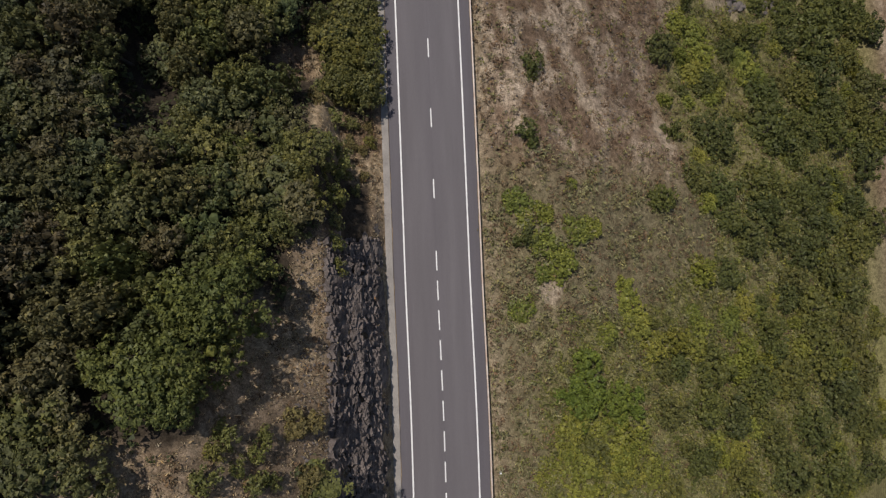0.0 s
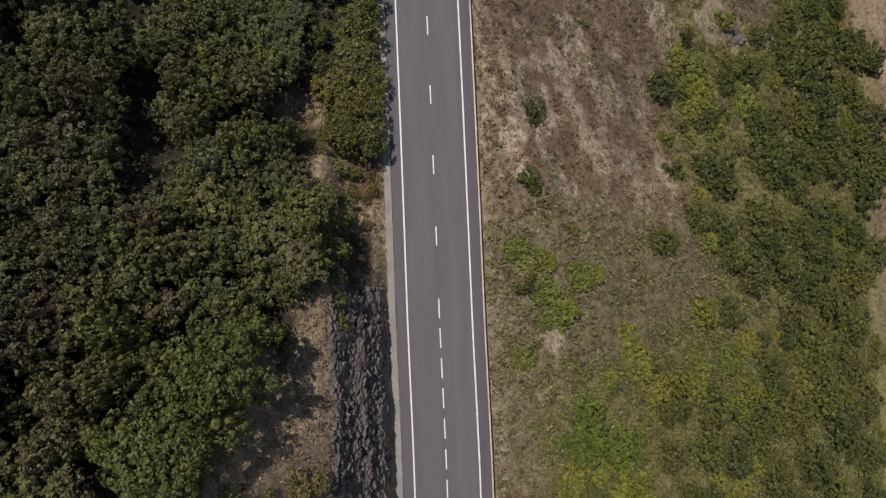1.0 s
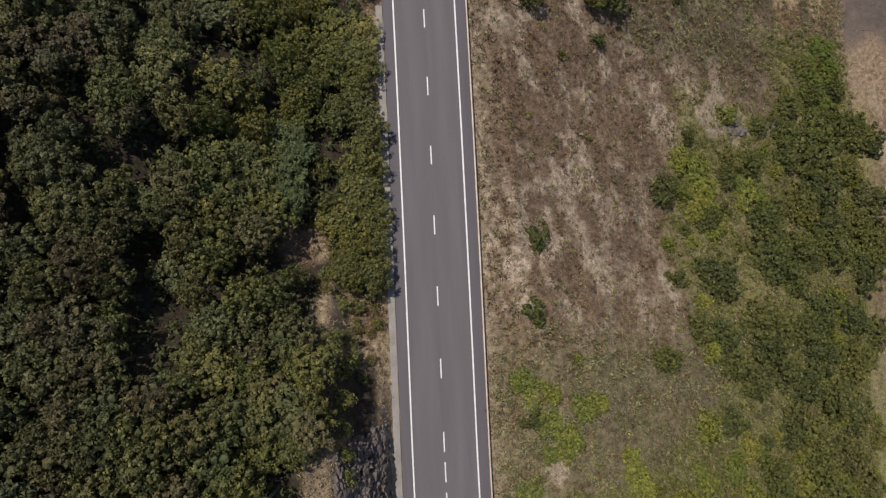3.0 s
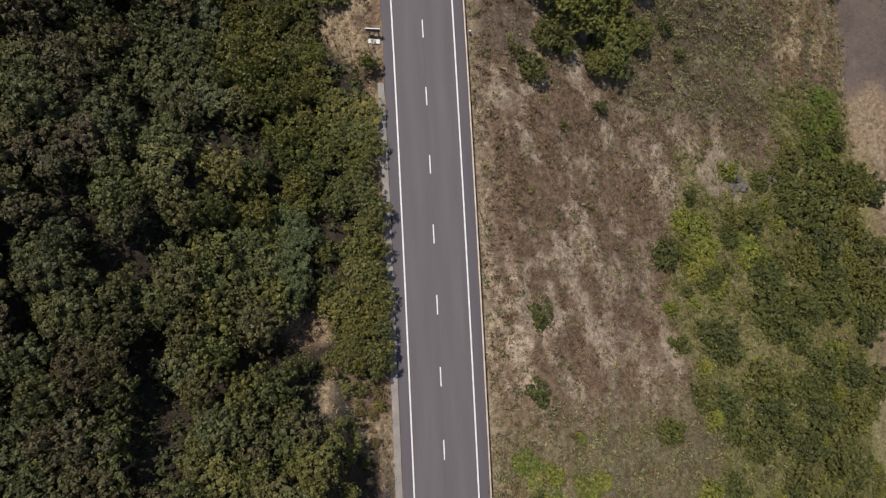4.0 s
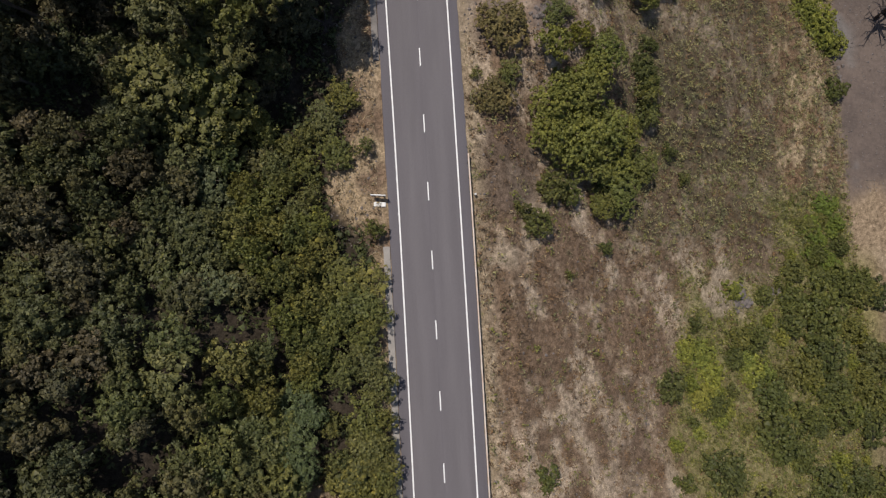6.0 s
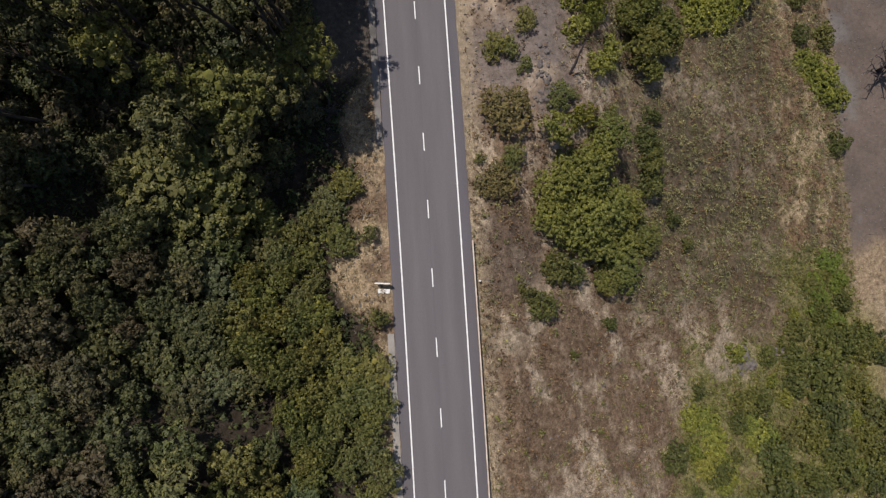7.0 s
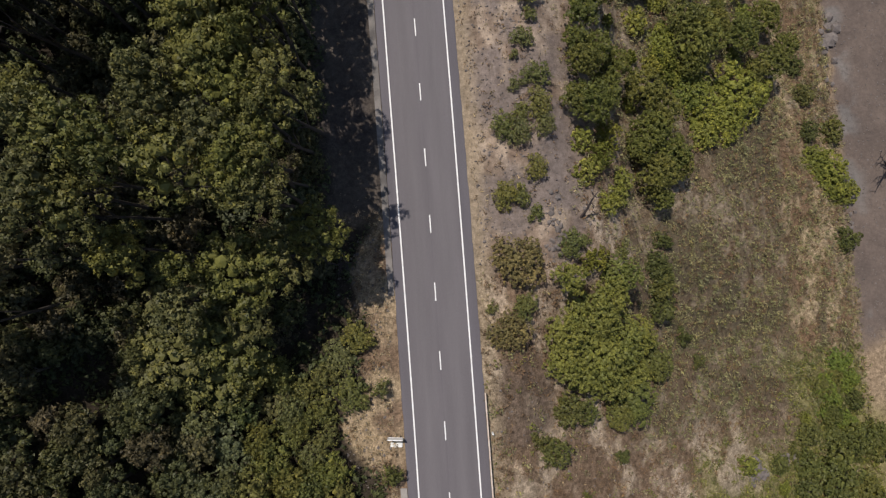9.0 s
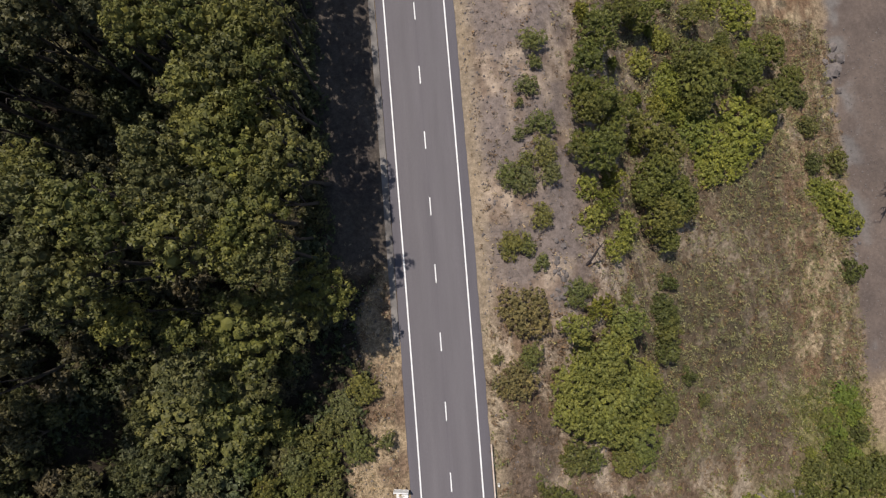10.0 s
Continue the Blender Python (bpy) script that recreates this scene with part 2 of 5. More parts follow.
def crown_mesh(name, radius, top, bottom, tufts, per, leaf, material, seed, tuft=0.42, lobes=7, slim=1.0):
    """A crown of overlapping lobes whose upper sides carry tufts of leaves, with hollows between them."""
    rng = np.random.default_rng(seed)
    half = (top - bottom) / 2
    a = rng.uniform(0, math.tau) + np.arange(lobes) * 2.4
    reach = radius * np.sqrt((np.arange(lobes) + 0.3) / lobes) * rng.uniform(0.62, 0.92, lobes)
    size = radius * rng.uniform(0.30, 0.52, lobes)
    flat = min(1.0, 0.55 * half / np.max(size) + 0.35)
    mid = np.stack((np.cos(a) * reach, np.sin(a) * reach, top - size * flat - half * (0.15 * rng.random(lobes) + 0.95 * (reach / radius) ** 2)), 1)
    shape = np.array((1, 1, flat))
    verts, faces, count = [], [], 0
    for c, s in zip(mid, size):
        core = ICO_V * (0.48 * s) * (0.85 + 0.25 * rng.random((len(ICO_V), 1))) * shape + c
        verts.append(core)
        faces.append(ICO_F + count)
        count += len(core)
    pick = rng.choice(lobes, tufts * 2, p=size ** 2 / np.sum(size ** 2))
    out = sphere_dirs(tufts * 2, rng, 0.45)
    spot = mid[pick] + out * size[pick][:, None] * shape * rng.uniform(0.8, 1.14, (tufts * 2, 1))
    gap = np.linalg.norm((spot[:, None] - mid[None]) / shape, axis=2) - 0.76 * size[None]
    keep = np.nonzero((gap > 0).all(1) & (out[:, 2] > -0.45))[0][:tufts]
    spot, out = spot[keep], out[keep]
    n = len(spot) * per
    c, o = np.repeat(spot, per, 0), np.repeat(out, per, 0)
    wide = np.repeat(tuft * rng.uniform(0.6, 1.3, len(spot)), per)[:, None]
    d = sphere_dirs(n, rng) + 0.55 * o + np.array((0, 0, 0.3))
    d /= np.linalg.norm(d, axis=1, keepdims=True)
    pos = c + d * wide * rng.uniform(0.6, 1.08, (n, 1))
    v, f = leaves(pos, d + rng.normal(size=(n, 3)) * 0.36, leaf * rng.uniform(0.65, 1.35, n), rng, slim)
    v, f = np.concatenate(verts + [v]), np.concatenate(faces + [f + count])
    v[:, :2] *= radius / np.percentile(np.hypot(v[:, 0], v[:, 1]), 95)
    v[:, 2] += top - np.percentile(v[:, 2], 99)
    return mesh_of(name, v, f, material)


def trunk_mesh(name, height, girth, spread, limbs, seed, material=None):
    rng = random.Random(seed)
    bm = bmesh.new()
    lean = (rng.uniform(-0.1, 0.1), rng.uniform(-0.1, 0.1))
    pts = [(lean[0] * height * t + rng.uniform(-0.05, 0.05), lean[1] * height * t + rng.uniform(-0.05, 0.05), height * t - 0.5) for t in (0, 0.2, 0.45, 0.7, 1.0)]
    tube(bm, pts, [girth * 1.25, girth, girth * 0.8, girth * 0.55, girth * 0.2])
    for k in range(limbs):
        a = k * math.tau / limbs + rng.uniform(-0.5, 0.5)
        base = Vector(pts[2 + (k % 2)])
        tip = base + Vector((math.cos(a) * spread, math.sin(a) * spread, height * rng.uniform(0.15, 0.3)))
        tube(bm, [base, base.lerp(tip, 0.5) + Vector((0, 0, 0.08 * height)), tip], [girth * 0.5, girth * 0.3, girth * 0.08], 5)
    return from_bm(name, bm, material or BARK, True)


def cover(name, x, y, radius, height, per, leaf, material, seed, slim=1.0, upright=0.3):
    """Low plants as one object: a tuft of small leaves at each place."""
    rng = np.random.default_rng(seed)
    n = len(x)
    z = land(x, y)
    d = sphere_dirs(n * per, rng, 0.6)
    d[:, 2] = np.abs(d[:, 2])
    base = np.repeat(np.stack((x, y, z), 1), per, 0)
    r, h = np.repeat(radius, per), np.repeat(height, per)
    reach = 0.55 + 0.45 * rng.random(n * per)
    pos = base + np.stack((d[:, 0] * r * reach, d[:, 1] * r * reach, d[:, 2] * h * reach), 1)
    face = d + rng.normal(size=d.shape) * upright
    v, f = leaves(pos, face, leaf * (0.6 + 0.8 * rng.random(n * per)) * np.clip(r / np.mean(radius), 0.6, 1.5), rng, slim)
    return new(name, mesh_of(name, v, f, material))


def scatter(n, seed, u0, u1, y0, y1):
    rng = np.random.default_rng(seed)
    u, y = rng.uniform(u0, u1, n), rng.uniform(y0, y1, n)
    return u + centre(y), y, u, rng


# ---------------- the lie of the land ----------------
def centre(y):
    """x of the road's middle line."""
    yc = np.clip(y, -70.0, 150.0)
    return -0.726 - 0.0378 * yc - 0.000112 * yc * yc + (y - yc) * -0.05 + 0.18 * ease(-yc, 0, 20)


def grade(y):
    """Height of the road's surface."""
    return 0.55 - 0.066 * (150.0 * np.tanh((np.asarray(y, float) - 40.0) / 150.0) + 40.0)


def ease(v, a, b):
    t = np.clip((np.asarray(v, float) - a) / (b - a), 0.0, 1.0)
    return t * t * (3.0 - 2.0 * t)


def lattice(x, y, size, seed):
    """Smooth value noise between 0 and 1, one cell being size metres."""
    x, y = np.asarray(x, float) / size + seed * 17.3, np.asarray(y, float) / size - seed * 9.1
    i, j = np.floor(x), np.floor(y)
    f, g = x - i, y - j
    f, g = f * f * (3 - 2 * f), g * g * (3 - 2 * g)

    def value(a, b):
        s = np.sin(a * 127.1 + b * 311.7 + seed * 74.7) * 43758.5453
        return s - np.floor(s)
    low = value(i, j) * (1 - f) + value(i + 1, j) * f
    high = value(i, j + 1) * (1 - f) + value(i + 1, j + 1) * f
    return low * (1 - g) + high * g


def rough(x, y, size, seed, octaves=3):
    total, weight = 0.0, 0.0
    for k in range(octaves):
        total = total + lattice(x, y, size / 2 ** k, seed + k) / 2 ** k
        weight += 1 / 2 ** k
    return total / weight


# cross-sections: distance from the middle line, height over the road
CUT = ((-45, -30, -22, -17, -12, -9.7, -9.2, -8.6, -7.4, -6.7, -6.2, -5.9, -5.5), (27, 18, 15, 12, 11, 10.2, 9.3, 7.4, 5.6, 3.4, 2.4, 0.8, 0.0))
KNOLL = ((-45, -30, -22, -18, -14.5, -12, -9.7, -9.2, -8.6, -7.4, -6.7, -6.2, -5.9, -5.5), (29, 24, 21, 20.4, 16.2, 13.2, 10.6, 9.3, 7.4, 5.6, 3.4, 2.4, 0.8, 0.0))
BANK = ((-45, -30, -24, -18, -13, -9, -5.4), (21, 12, 8.5, 4, 1.5, 0.8, 0.0))
HOLLOW = ((-45, -36, -30, -24, -18, -13, -9, -5.4), (15, 9, 5, 1, -1, -1, -0.5, -0.05))
GROVE = ((-45, -30, -20, -14, -9, -5.4), (13, 5, 1, 0.2, -0.3, -0.05))
SPUR = ((5, 9, 13, 18, 21, 27, 31, 39, 44, 52, 60, 68, 75, 90, 130), (-0.1, 0.0, -0.4, -2.6, -4.4, -7.8, -10.2, -16.2, -18.6, -22.8, -29.0, -35.0, -41.5, -42, -30))
SLOPE = ((5, 9, 20, 35, 52, 60, 66, 72.5, 95, 130), (-0.1, -1.2, -9.0, -19.0, -28.4, -31.5, -34.0, -36.7, -37.2, -28))
SHELF = ((5, 9, 14, 20, 27, 38, 44, 55, 60, 66, 72.5, 95, 130), (-0.1, 0.1, 0.0, -3.0, -10.2, -17.0, -20.4, -28.0, -31.0, -33.4, -36.7, -37.2, -28))


def land(x, y):
    """Height of the ground at a place."""
    x, y = np.asarray(x, float), np.asarray(y, float)
    u = x - centre(y)

    def section(c):
        return np.interp(u, c[0], c[1])
    near, k = ease(u, -11, -8.5), ease(-y, 5, 13)
    a, b, c = ease(y + 8 * near, 4, 20 - 2 * near), ease(y, 34, 54), ease(y, 60, 74)
    left = (section(CUT) * (1 - k) + k * section(KNOLL)) * (1 - a) + a * (section(BANK) * (1 - b) + b * (section(HOLLOW) * (1 - c) + c * section(GROVE)))
    left = left + np.clip(-45.0 - u, 0, 60) * 0.5 + np.sqrt(np.clip(-105.0 - u, 0, None)) * 2.0
    d, e = ease(y, 3, 27), ease(y, 58, 72)
    right = section(SPUR) * (1 - d) + d * (section(SLOPE) * (1 - e) + e * section(SHELF))
    right = right + np.sqrt(np.clip(u - 130.0, 0, None)) * 3.0
    verge = np.clip((np.abs(u) - 5.6) / 5.0, 0.0, 1.0)
    lumps = (rough(x, y, 7.0, 3) - 0.5) * 1.3 * verge + (rough(x, y, 1.3, 8, 2) - 0.5) * 0.28 * np.clip((np.abs(u) - 5.3) / 1.0, 0, 1)
    track = ease(u, 70, 73) * ease(y, 36, 46)
    return grade(y) + np.where(u < 0, left, right) + lumps * (1 - 0.85 * track) - 0.16 * (np.abs(u) < 5.36)


# ---------------- ground ----------------
def steps(marks):
    """Coordinates with the given spacing between marks: (start, spacing), ..., end."""
    out = []
    for (a, s), (b, _) in zip(marks, marks[1:]):
        k = max(1, round((b - a) / s))
        out += [a + (b - a) * i / k for i in range(k)]
    return np.array(out + [marks[-1][0]])


def patch(x, y, cx, cy, rx, ry, seed=1):
    """A blotch with an uneven border: 1 inside, 0 outside."""
    d = np.hypot((x - cx) / rx, (y - cy) / ry) + (rough(x, y, 3.0, seed + 40) - 0.5) * 0.9
    return 1 - ease(d, 0.75, 1.15)


def clearing(x, y):
    """Where the wood leaves open, dry ground."""
    u = x - centre(y)
    w = patch(x, y, -11.2, -10, 3.0, 11, 2)
    for cx, cy, rx, ry in ((-14.8, -10, 3.4, 6.0), (-22, -16.5, 7.5, 3.4), (-16, -17, 4.5, 4.5), (-12, -3, 1.6, 4.5), (-10.9, 14.5, 2.0, 4.6), (-8.8, 10.5, 2.2, 3.6), (-14.5, 19.5, 2.4, 2.2), (-9.6, 52, 3.4, 5.2), (-12.2, 53.5, 2.2, 3.2), (-9.8, 60, 2.5, 6.5), (-10.5, 67.5, 2.5, 5.5)):
        w = np.maximum(w, patch(x, y, cx, cy, rx, ry, 5))
    w = np.maximum(w, ease(u, -7.2, -6.2))
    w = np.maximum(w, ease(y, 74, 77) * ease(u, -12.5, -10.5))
    return w * (u < 0)


BARE = ((40, 38.5, 3.4, 3.8), (44.6, 35.5, 2.0, 2.5), (11.5, -4.5, 1.6, 1.2), (28, 14.5, 1.6, 4.2), (5.5, 45.5, 3.0, 2.4))


def bare_spot(x, y):
    """Places on the lower side where the soil lies open."""
    w = np.zeros(np.shape(x))
    for cx, cy, rx, ry in BARE:
        d = np.hypot((x - cx) / rx, (y - cy) / ry) + (rough(x, y, 2.6, 49) - 0.5) * 2.2
        w = np.maximum(w, 1 - ease(d, 0.55, 1.15))
    return w


def dark_scrub(x, y):
    """Where old brown scrub closes over the soil."""
    w = np.maximum(patch(x, y, 5.6, 54.5, 4.4, 5.2, 23), 0.45 * patch(x, y, 21, 22, 4.0, 8.0, 25))
    return np.maximum(w, 0.6 * patch(x, y, 50, 44, 6.0, 5.0, 26))


def blend(a, b, w):
    return a * (1 - w[..., None]) + np.array(b) * w[..., None]


def stretched(x, y, size, seed):
    """Streaks that run down the slope, away from the road and back."""
    return 0.6 * rough(0.94 * x + 0.33 * y, 0.3 * (0.33 * x - 0.94 * y), size, seed, 4) + 0.4 * rough(x, y, 0.8 * size, seed + 7, 4)


def green_zone(x, y):
    """Share of living green among the scrub on the lower side."""
    u = x - centre(y)
    edge = 33 + (rough(x, y, 9, 21) - 0.5) * 10 - 20 * ease(-y, -2, 14)
    w = ease(u, edge - 2, edge + 3) * (1 - ease(y, 36, 46) * (1 - ease(u, 52, 58) * (1 - ease(y, 52, 56))))
    return w * (u > 5) * (1 - ease(u, 73, 79))


def ground_tone(x, y):
    u = x - centre(y)
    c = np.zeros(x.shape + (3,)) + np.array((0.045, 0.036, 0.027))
    straw, brown = (0.33, 0.255, 0.17), (0.175, 0.122, 0.084)
    dry = blend(np.zeros(x.shape + (3,)) + np.array(brown), straw, ease(rough(x, y, 3.5, 12), 0.35, 0.62))
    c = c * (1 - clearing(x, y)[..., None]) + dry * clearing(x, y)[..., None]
    c = blend(c, (0.27, 0.212, 0.15), clearing(x, y) * ease(-y, -6, 0) * 0.55)
    # the grove's shade on the verge, painted into the ground's tone
    painted_shade_lane = ease(y, 74, 77) * ease(u, -13, -11) * (u < -5)
    c = blend(c, (0.055, 0.049, 0.047), painted_shade_lane * 0.9)
    # lower side
    r = np.zeros(x.shape + (3,)) + np.array(brown)
    streak = stretched(x, y, 1.9, 15)
    pale = ease(streak, 0.44, 0.64) * (1 - 0.75 * ease(-y, -14, -4)) * (1 - 0.6 * ease(u, 22, 30) * (1 - ease(y, 28, 40)))
    r = blend(r, (0.415, 0.335, 0.255), pale)
    r = blend(r, (0.18, 0.16, 0.092), ease(-y, -13, -5) * 0.8)
    r = blend(r, (0.185, 0.182, 0.068), ease(-y, 6, 17) * ease(u, 8, 14) * 0.8)
    r = blend(r, (0.112, 0.092, 0.060), ease(y, 42, 50) * ease(u, 22, 27) * (0.45 + 0.5 * ease(rough(x, y, 4.5, 44), 0.35, 0.6)))
    r = blend(r, (0.215, 0.198, 0.088), green_zone(x, y) * 0.85)
    red = ease(u, 55, 60) * (1 - ease(u, 70, 74)) * ease(y, 50, 56)
    r = blend(r, (0.21, 0.135, 0.085), red * ease(rough(x, y, 2.5, 46), 0.35, 0.55) * 0.8)
    r = blend(r, (0.37, 0.29, 0.19), red * ease(rough(x, y * 0.5, 2.2, 48), 0.54, 0.66))
    shelf = ease(y, 66, 74) * (1 - ease(u, 15, 22))
    r = blend(r, (0.185, 0.153, 0.138), shelf * (0.35 + 0.65 * ease(rough(x, y, 3, 31), 0.35, 0.55)))
    r = blend(r, (0.125, 0.092, 0.070), dark_scrub(x, y) * 0.85)
    r = blend(r, (0.34, 0.275, 0.205), bare_spot(x, y) * 0.85)
    r = blend(r, (0.29, 0.235, 0.165), (1 - ease(u, 5.2, 7.4)) * 0.75)
    track = ease(u + (rough(x, y, 5, 33) - 0.5) * 5, 72.0, 74.0) * ease(y + (rough(x, y, 4, 35) - 0.5) * 5, 52, 57)
    r = blend(r, (0.27, 0.205, 0.14), ease(u + (rough(x, y, 5, 33) - 0.5) * 5, 70.0, 73.0) * ease(y, 40, 47))
    r = blend(r, (0.125, 0.101, 0.088), track)
    r = blend(r, (0.155, 0.144, 0.137), track * ease(rough(x, y, 6, 36), 0.52, 0.62) * (1 - ease(u, 75, 78)))
    r = blend(r, (0.25, 0.18, 0.125), ease(u, 77, 80) * (1 - track))
    bare = np.where(u > 0, np.maximum(track, 0.6 * shelf), 0.5 * painted_shade_lane)
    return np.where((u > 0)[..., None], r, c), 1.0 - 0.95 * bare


def build_ground():
    us = steps(((-3000, 500), (-600, 90), (-160, 12), (-60, 1.2), (-36, 0.6), (-12, 0.24), (12, 0.45), (40, 0.6), (82, 1.5), (110, 12), (200, 90), (600, 500), (3000, 1)))
    ys = steps(((-3000, 500), (-600, 90), (-160, 12), (-58, 1.0), (-36, 0.58), (122, 1.4), (150, 12), (300, 90), (700, 500), (3000, 1)))
    u, y = np.meshgrid(us, ys)
    x = u + centre(y)
    z = land(x, y)
    nu, ny = len(us), len(ys)
    i = np.arange(nu * ny).reshape(ny, nu)
    faces = np.stack((i[:-1, :-1], i[:-1, 1:], i[1:, 1:], i[1:, :-1]), -1).reshape(-1, 4)
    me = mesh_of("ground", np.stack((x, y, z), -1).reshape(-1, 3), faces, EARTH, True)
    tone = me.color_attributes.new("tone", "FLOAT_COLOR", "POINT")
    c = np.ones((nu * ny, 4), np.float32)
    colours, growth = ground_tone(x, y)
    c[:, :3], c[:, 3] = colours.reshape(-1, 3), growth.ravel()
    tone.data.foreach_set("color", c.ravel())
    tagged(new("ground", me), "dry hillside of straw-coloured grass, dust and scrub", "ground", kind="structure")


build_ground()


# ---------------- road ----------------
def ribbon(u0, u1, y0, y1, lift, thick, step=1.0, flare=0.0):
    """A slab that follows the road between two distances from its middle."""
    ys = np.linspace(y0, y1, max(2, int(abs(y1 - y0) / step) + 1))
    verts, faces, uvs = [], [], []
    for y in ys:
        for u, dz in ((u0, -thick), (u0, 0), (u1, 0), (u1, -thick)):
            camber = -0.012 * abs(u)
            verts.append((float(centre(y)) + u + flare * float(ease(y, 45, 95)), y, float(grade(y)) + camber + lift + dz))
    for k in range(len(ys) - 1):
        a, b = 4 * k, 4 * k + 4
        faces += [(a, a + 1, b + 1, b), (a + 1, a + 2, b + 2, b + 1), (a + 2, a + 3, b + 3, b + 2)]
    n = 4 * (len(ys) - 1)
    faces += [(0, 3, 2, 1), (n, n + 1, n + 2, n + 3)]
    return verts, faces


def ribbon_mesh(name, u0, u1, y0, y1, lift, thick, material, step=1.0, flare=0.0):
    me = bpy.data.meshes.new(name)
    v, f = ribbon(u0, u1, y0, y1, lift, thick, step, flare)
    me.from_pydata(v, [], f)
    me.materials.append(material)
    return me


def build_road():
    cols = np.array((-4.56, -4.5, -3.4, -1.7, 0.0, 1.7, 3.4, 4.56, 4.62))
    ys = steps(((-600, 20), (-60, 0.5), (140, 20), (700, 1)))
    u, y = np.meshgrid(cols, ys)
    ragged = np.where(np.abs(u) > 4.5, (rough(y * 0 + np.sign(u) * 50, y, 1.1, 6, 2) - 0.5) * 0.16, 0)
    z = grade(y) - 0.012 * np.abs(u) - np.where((np.abs(u) > 4.55), 0.12, 0.0)
    x = centre(y) + u + ragged
    i = np.arange(u.size).reshape(u.shape)
    faces = np.stack((i[:-1, :-1], i[:-1, 1:], i[1:, 1:], i[1:, :-1]), -1).reshape(-1, 4)
    me = mesh_of("road", np.stack((x, y, z), -1).reshape(-1, 3), faces, ASPHALT, False)
    layer = me.uv_layers.new(name="metres")
    flat = np.stack((u, y), -1).reshape(-1, 2)[faces.ravel()]
    layer.data.foreach_set("uv", flat.astype(np.float32).ravel())
    road = tagged(new("road", me), "grey two-lane asphalt road with white markings", "road", kind="structure")
    for u0 in (-3.36, 3.44):
        part("edge_line", ribbon_mesh("edge_line", u0 - 0.08, u0 + 0.08, -120, 180, 0.006, 0.01, PAINT, 1.0, -0.16 if u0 < 0 else 0.06), road, "solid white painted edge line")
    tops = [7.42 + 7.62 * k for k in range(-1, 16)] + [-0.2 - 3.1 * k for k in range(1, 20)]
    for y1 in tops:
        part("lane_dash", ribbon_mesh("lane_dash", -0.065, 0.065, y1 - 2.05, y1, 0.006, 0.01, PAINT), road)
    # the second stretch has the grove's shade in its colour
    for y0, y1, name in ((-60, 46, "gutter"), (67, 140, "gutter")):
        me = ribbon_mesh(name, -5.32, -4.60, y0, y1, -0.02, 0.3, CONCRETE if y1 < 60 else SHADE_CONCRETE)
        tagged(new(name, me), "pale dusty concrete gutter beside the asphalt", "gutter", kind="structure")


build_road()


# ---------------- guard rail, posts, sign ----------------
def build_guardrail():
    rail = tagged(new("guardrail"), "low rust-tinged steel guardrail along the road's outer edge", "guardrail")
    rail.location = (float(centre(12)) + 4.72, 12, float(grade(12)))
    inverse = Matrix.Translation(-rail.location)
    profile = ((-0.03, 0.36), (-0.085, 0.40), (-0.085, 0.45), (-0.03, 0.50), (-0.03, 0.54), (-0.085, 0.59), (-0.085, 0.66), (-0.07, 0.69), (0.05, 0.70), (0.06, 0.68), (0.06, 0.38), (0.05, 0.36))
    ys = np.linspace(-60, 56.2, 100)
    verts, faces = [], []
    for y in ys:
        verts += [(float(centre(y)) + 4.70 + dx, y, float(grade(y)) - 0.06 + dz) for dx, dz in profile]
    k = len(profile)
    for j in range(len(ys) - 1):
        for i in range(k):
            a, b = j * k + i, j * k + (i + 1) % k
            faces.append((a, b, b + k, a + k))
    faces.append(tuple(range((len(ys) - 1) * k, len(ys) * k)))
    me = bpy.data.meshes.new("rail")
    me.from_pydata(verts, [], faces)
    me.materials.append(RUST)
    part("rail", me, rail, "rust-tinged pale steel beam", inverse)
    bm = bm_box(bmesh.new(), -0.05, 0.05, -0.03, 0.03, -0.7, 0.62, 0.008)
    post = from_bm("rail_post", bm, STEEL)
    for j in range(29):
        y = -58 + 4.0 * j
        if y < 56:
            part("rail_post", post, rail, "", inverse @ pose(float(centre(y)) + 4.79, y, float(grade(y)) - 0.06))


build_guardrail()


def marker_post(u, y, tall):
    x = float(centre(y)) + u
    base = tagged(new("marker_post"), "short white roadside marker post in dry grass", "marker post", "roadside markers")
    base.location = (x, y, float(land(x, y)))
    bm = bm_box(bmesh.new(), -0.11, 0.11, -0.09, 0.09, -0.3, tall, 0.03)
    part("post", from_bm("post", bm, WHITE), base)
    bm = bm_box(bmesh.new(), -0.06, 0.06, -0.103, -0.092, tall - 0.22, tall - 0.1, 0.004)
    part("reflector", from_bm("reflector", bm, RED), base, "small red reflector")


marker_post(5.2, 51.7, 0.75)
marker_post(5.65, -22.9, 0.6)


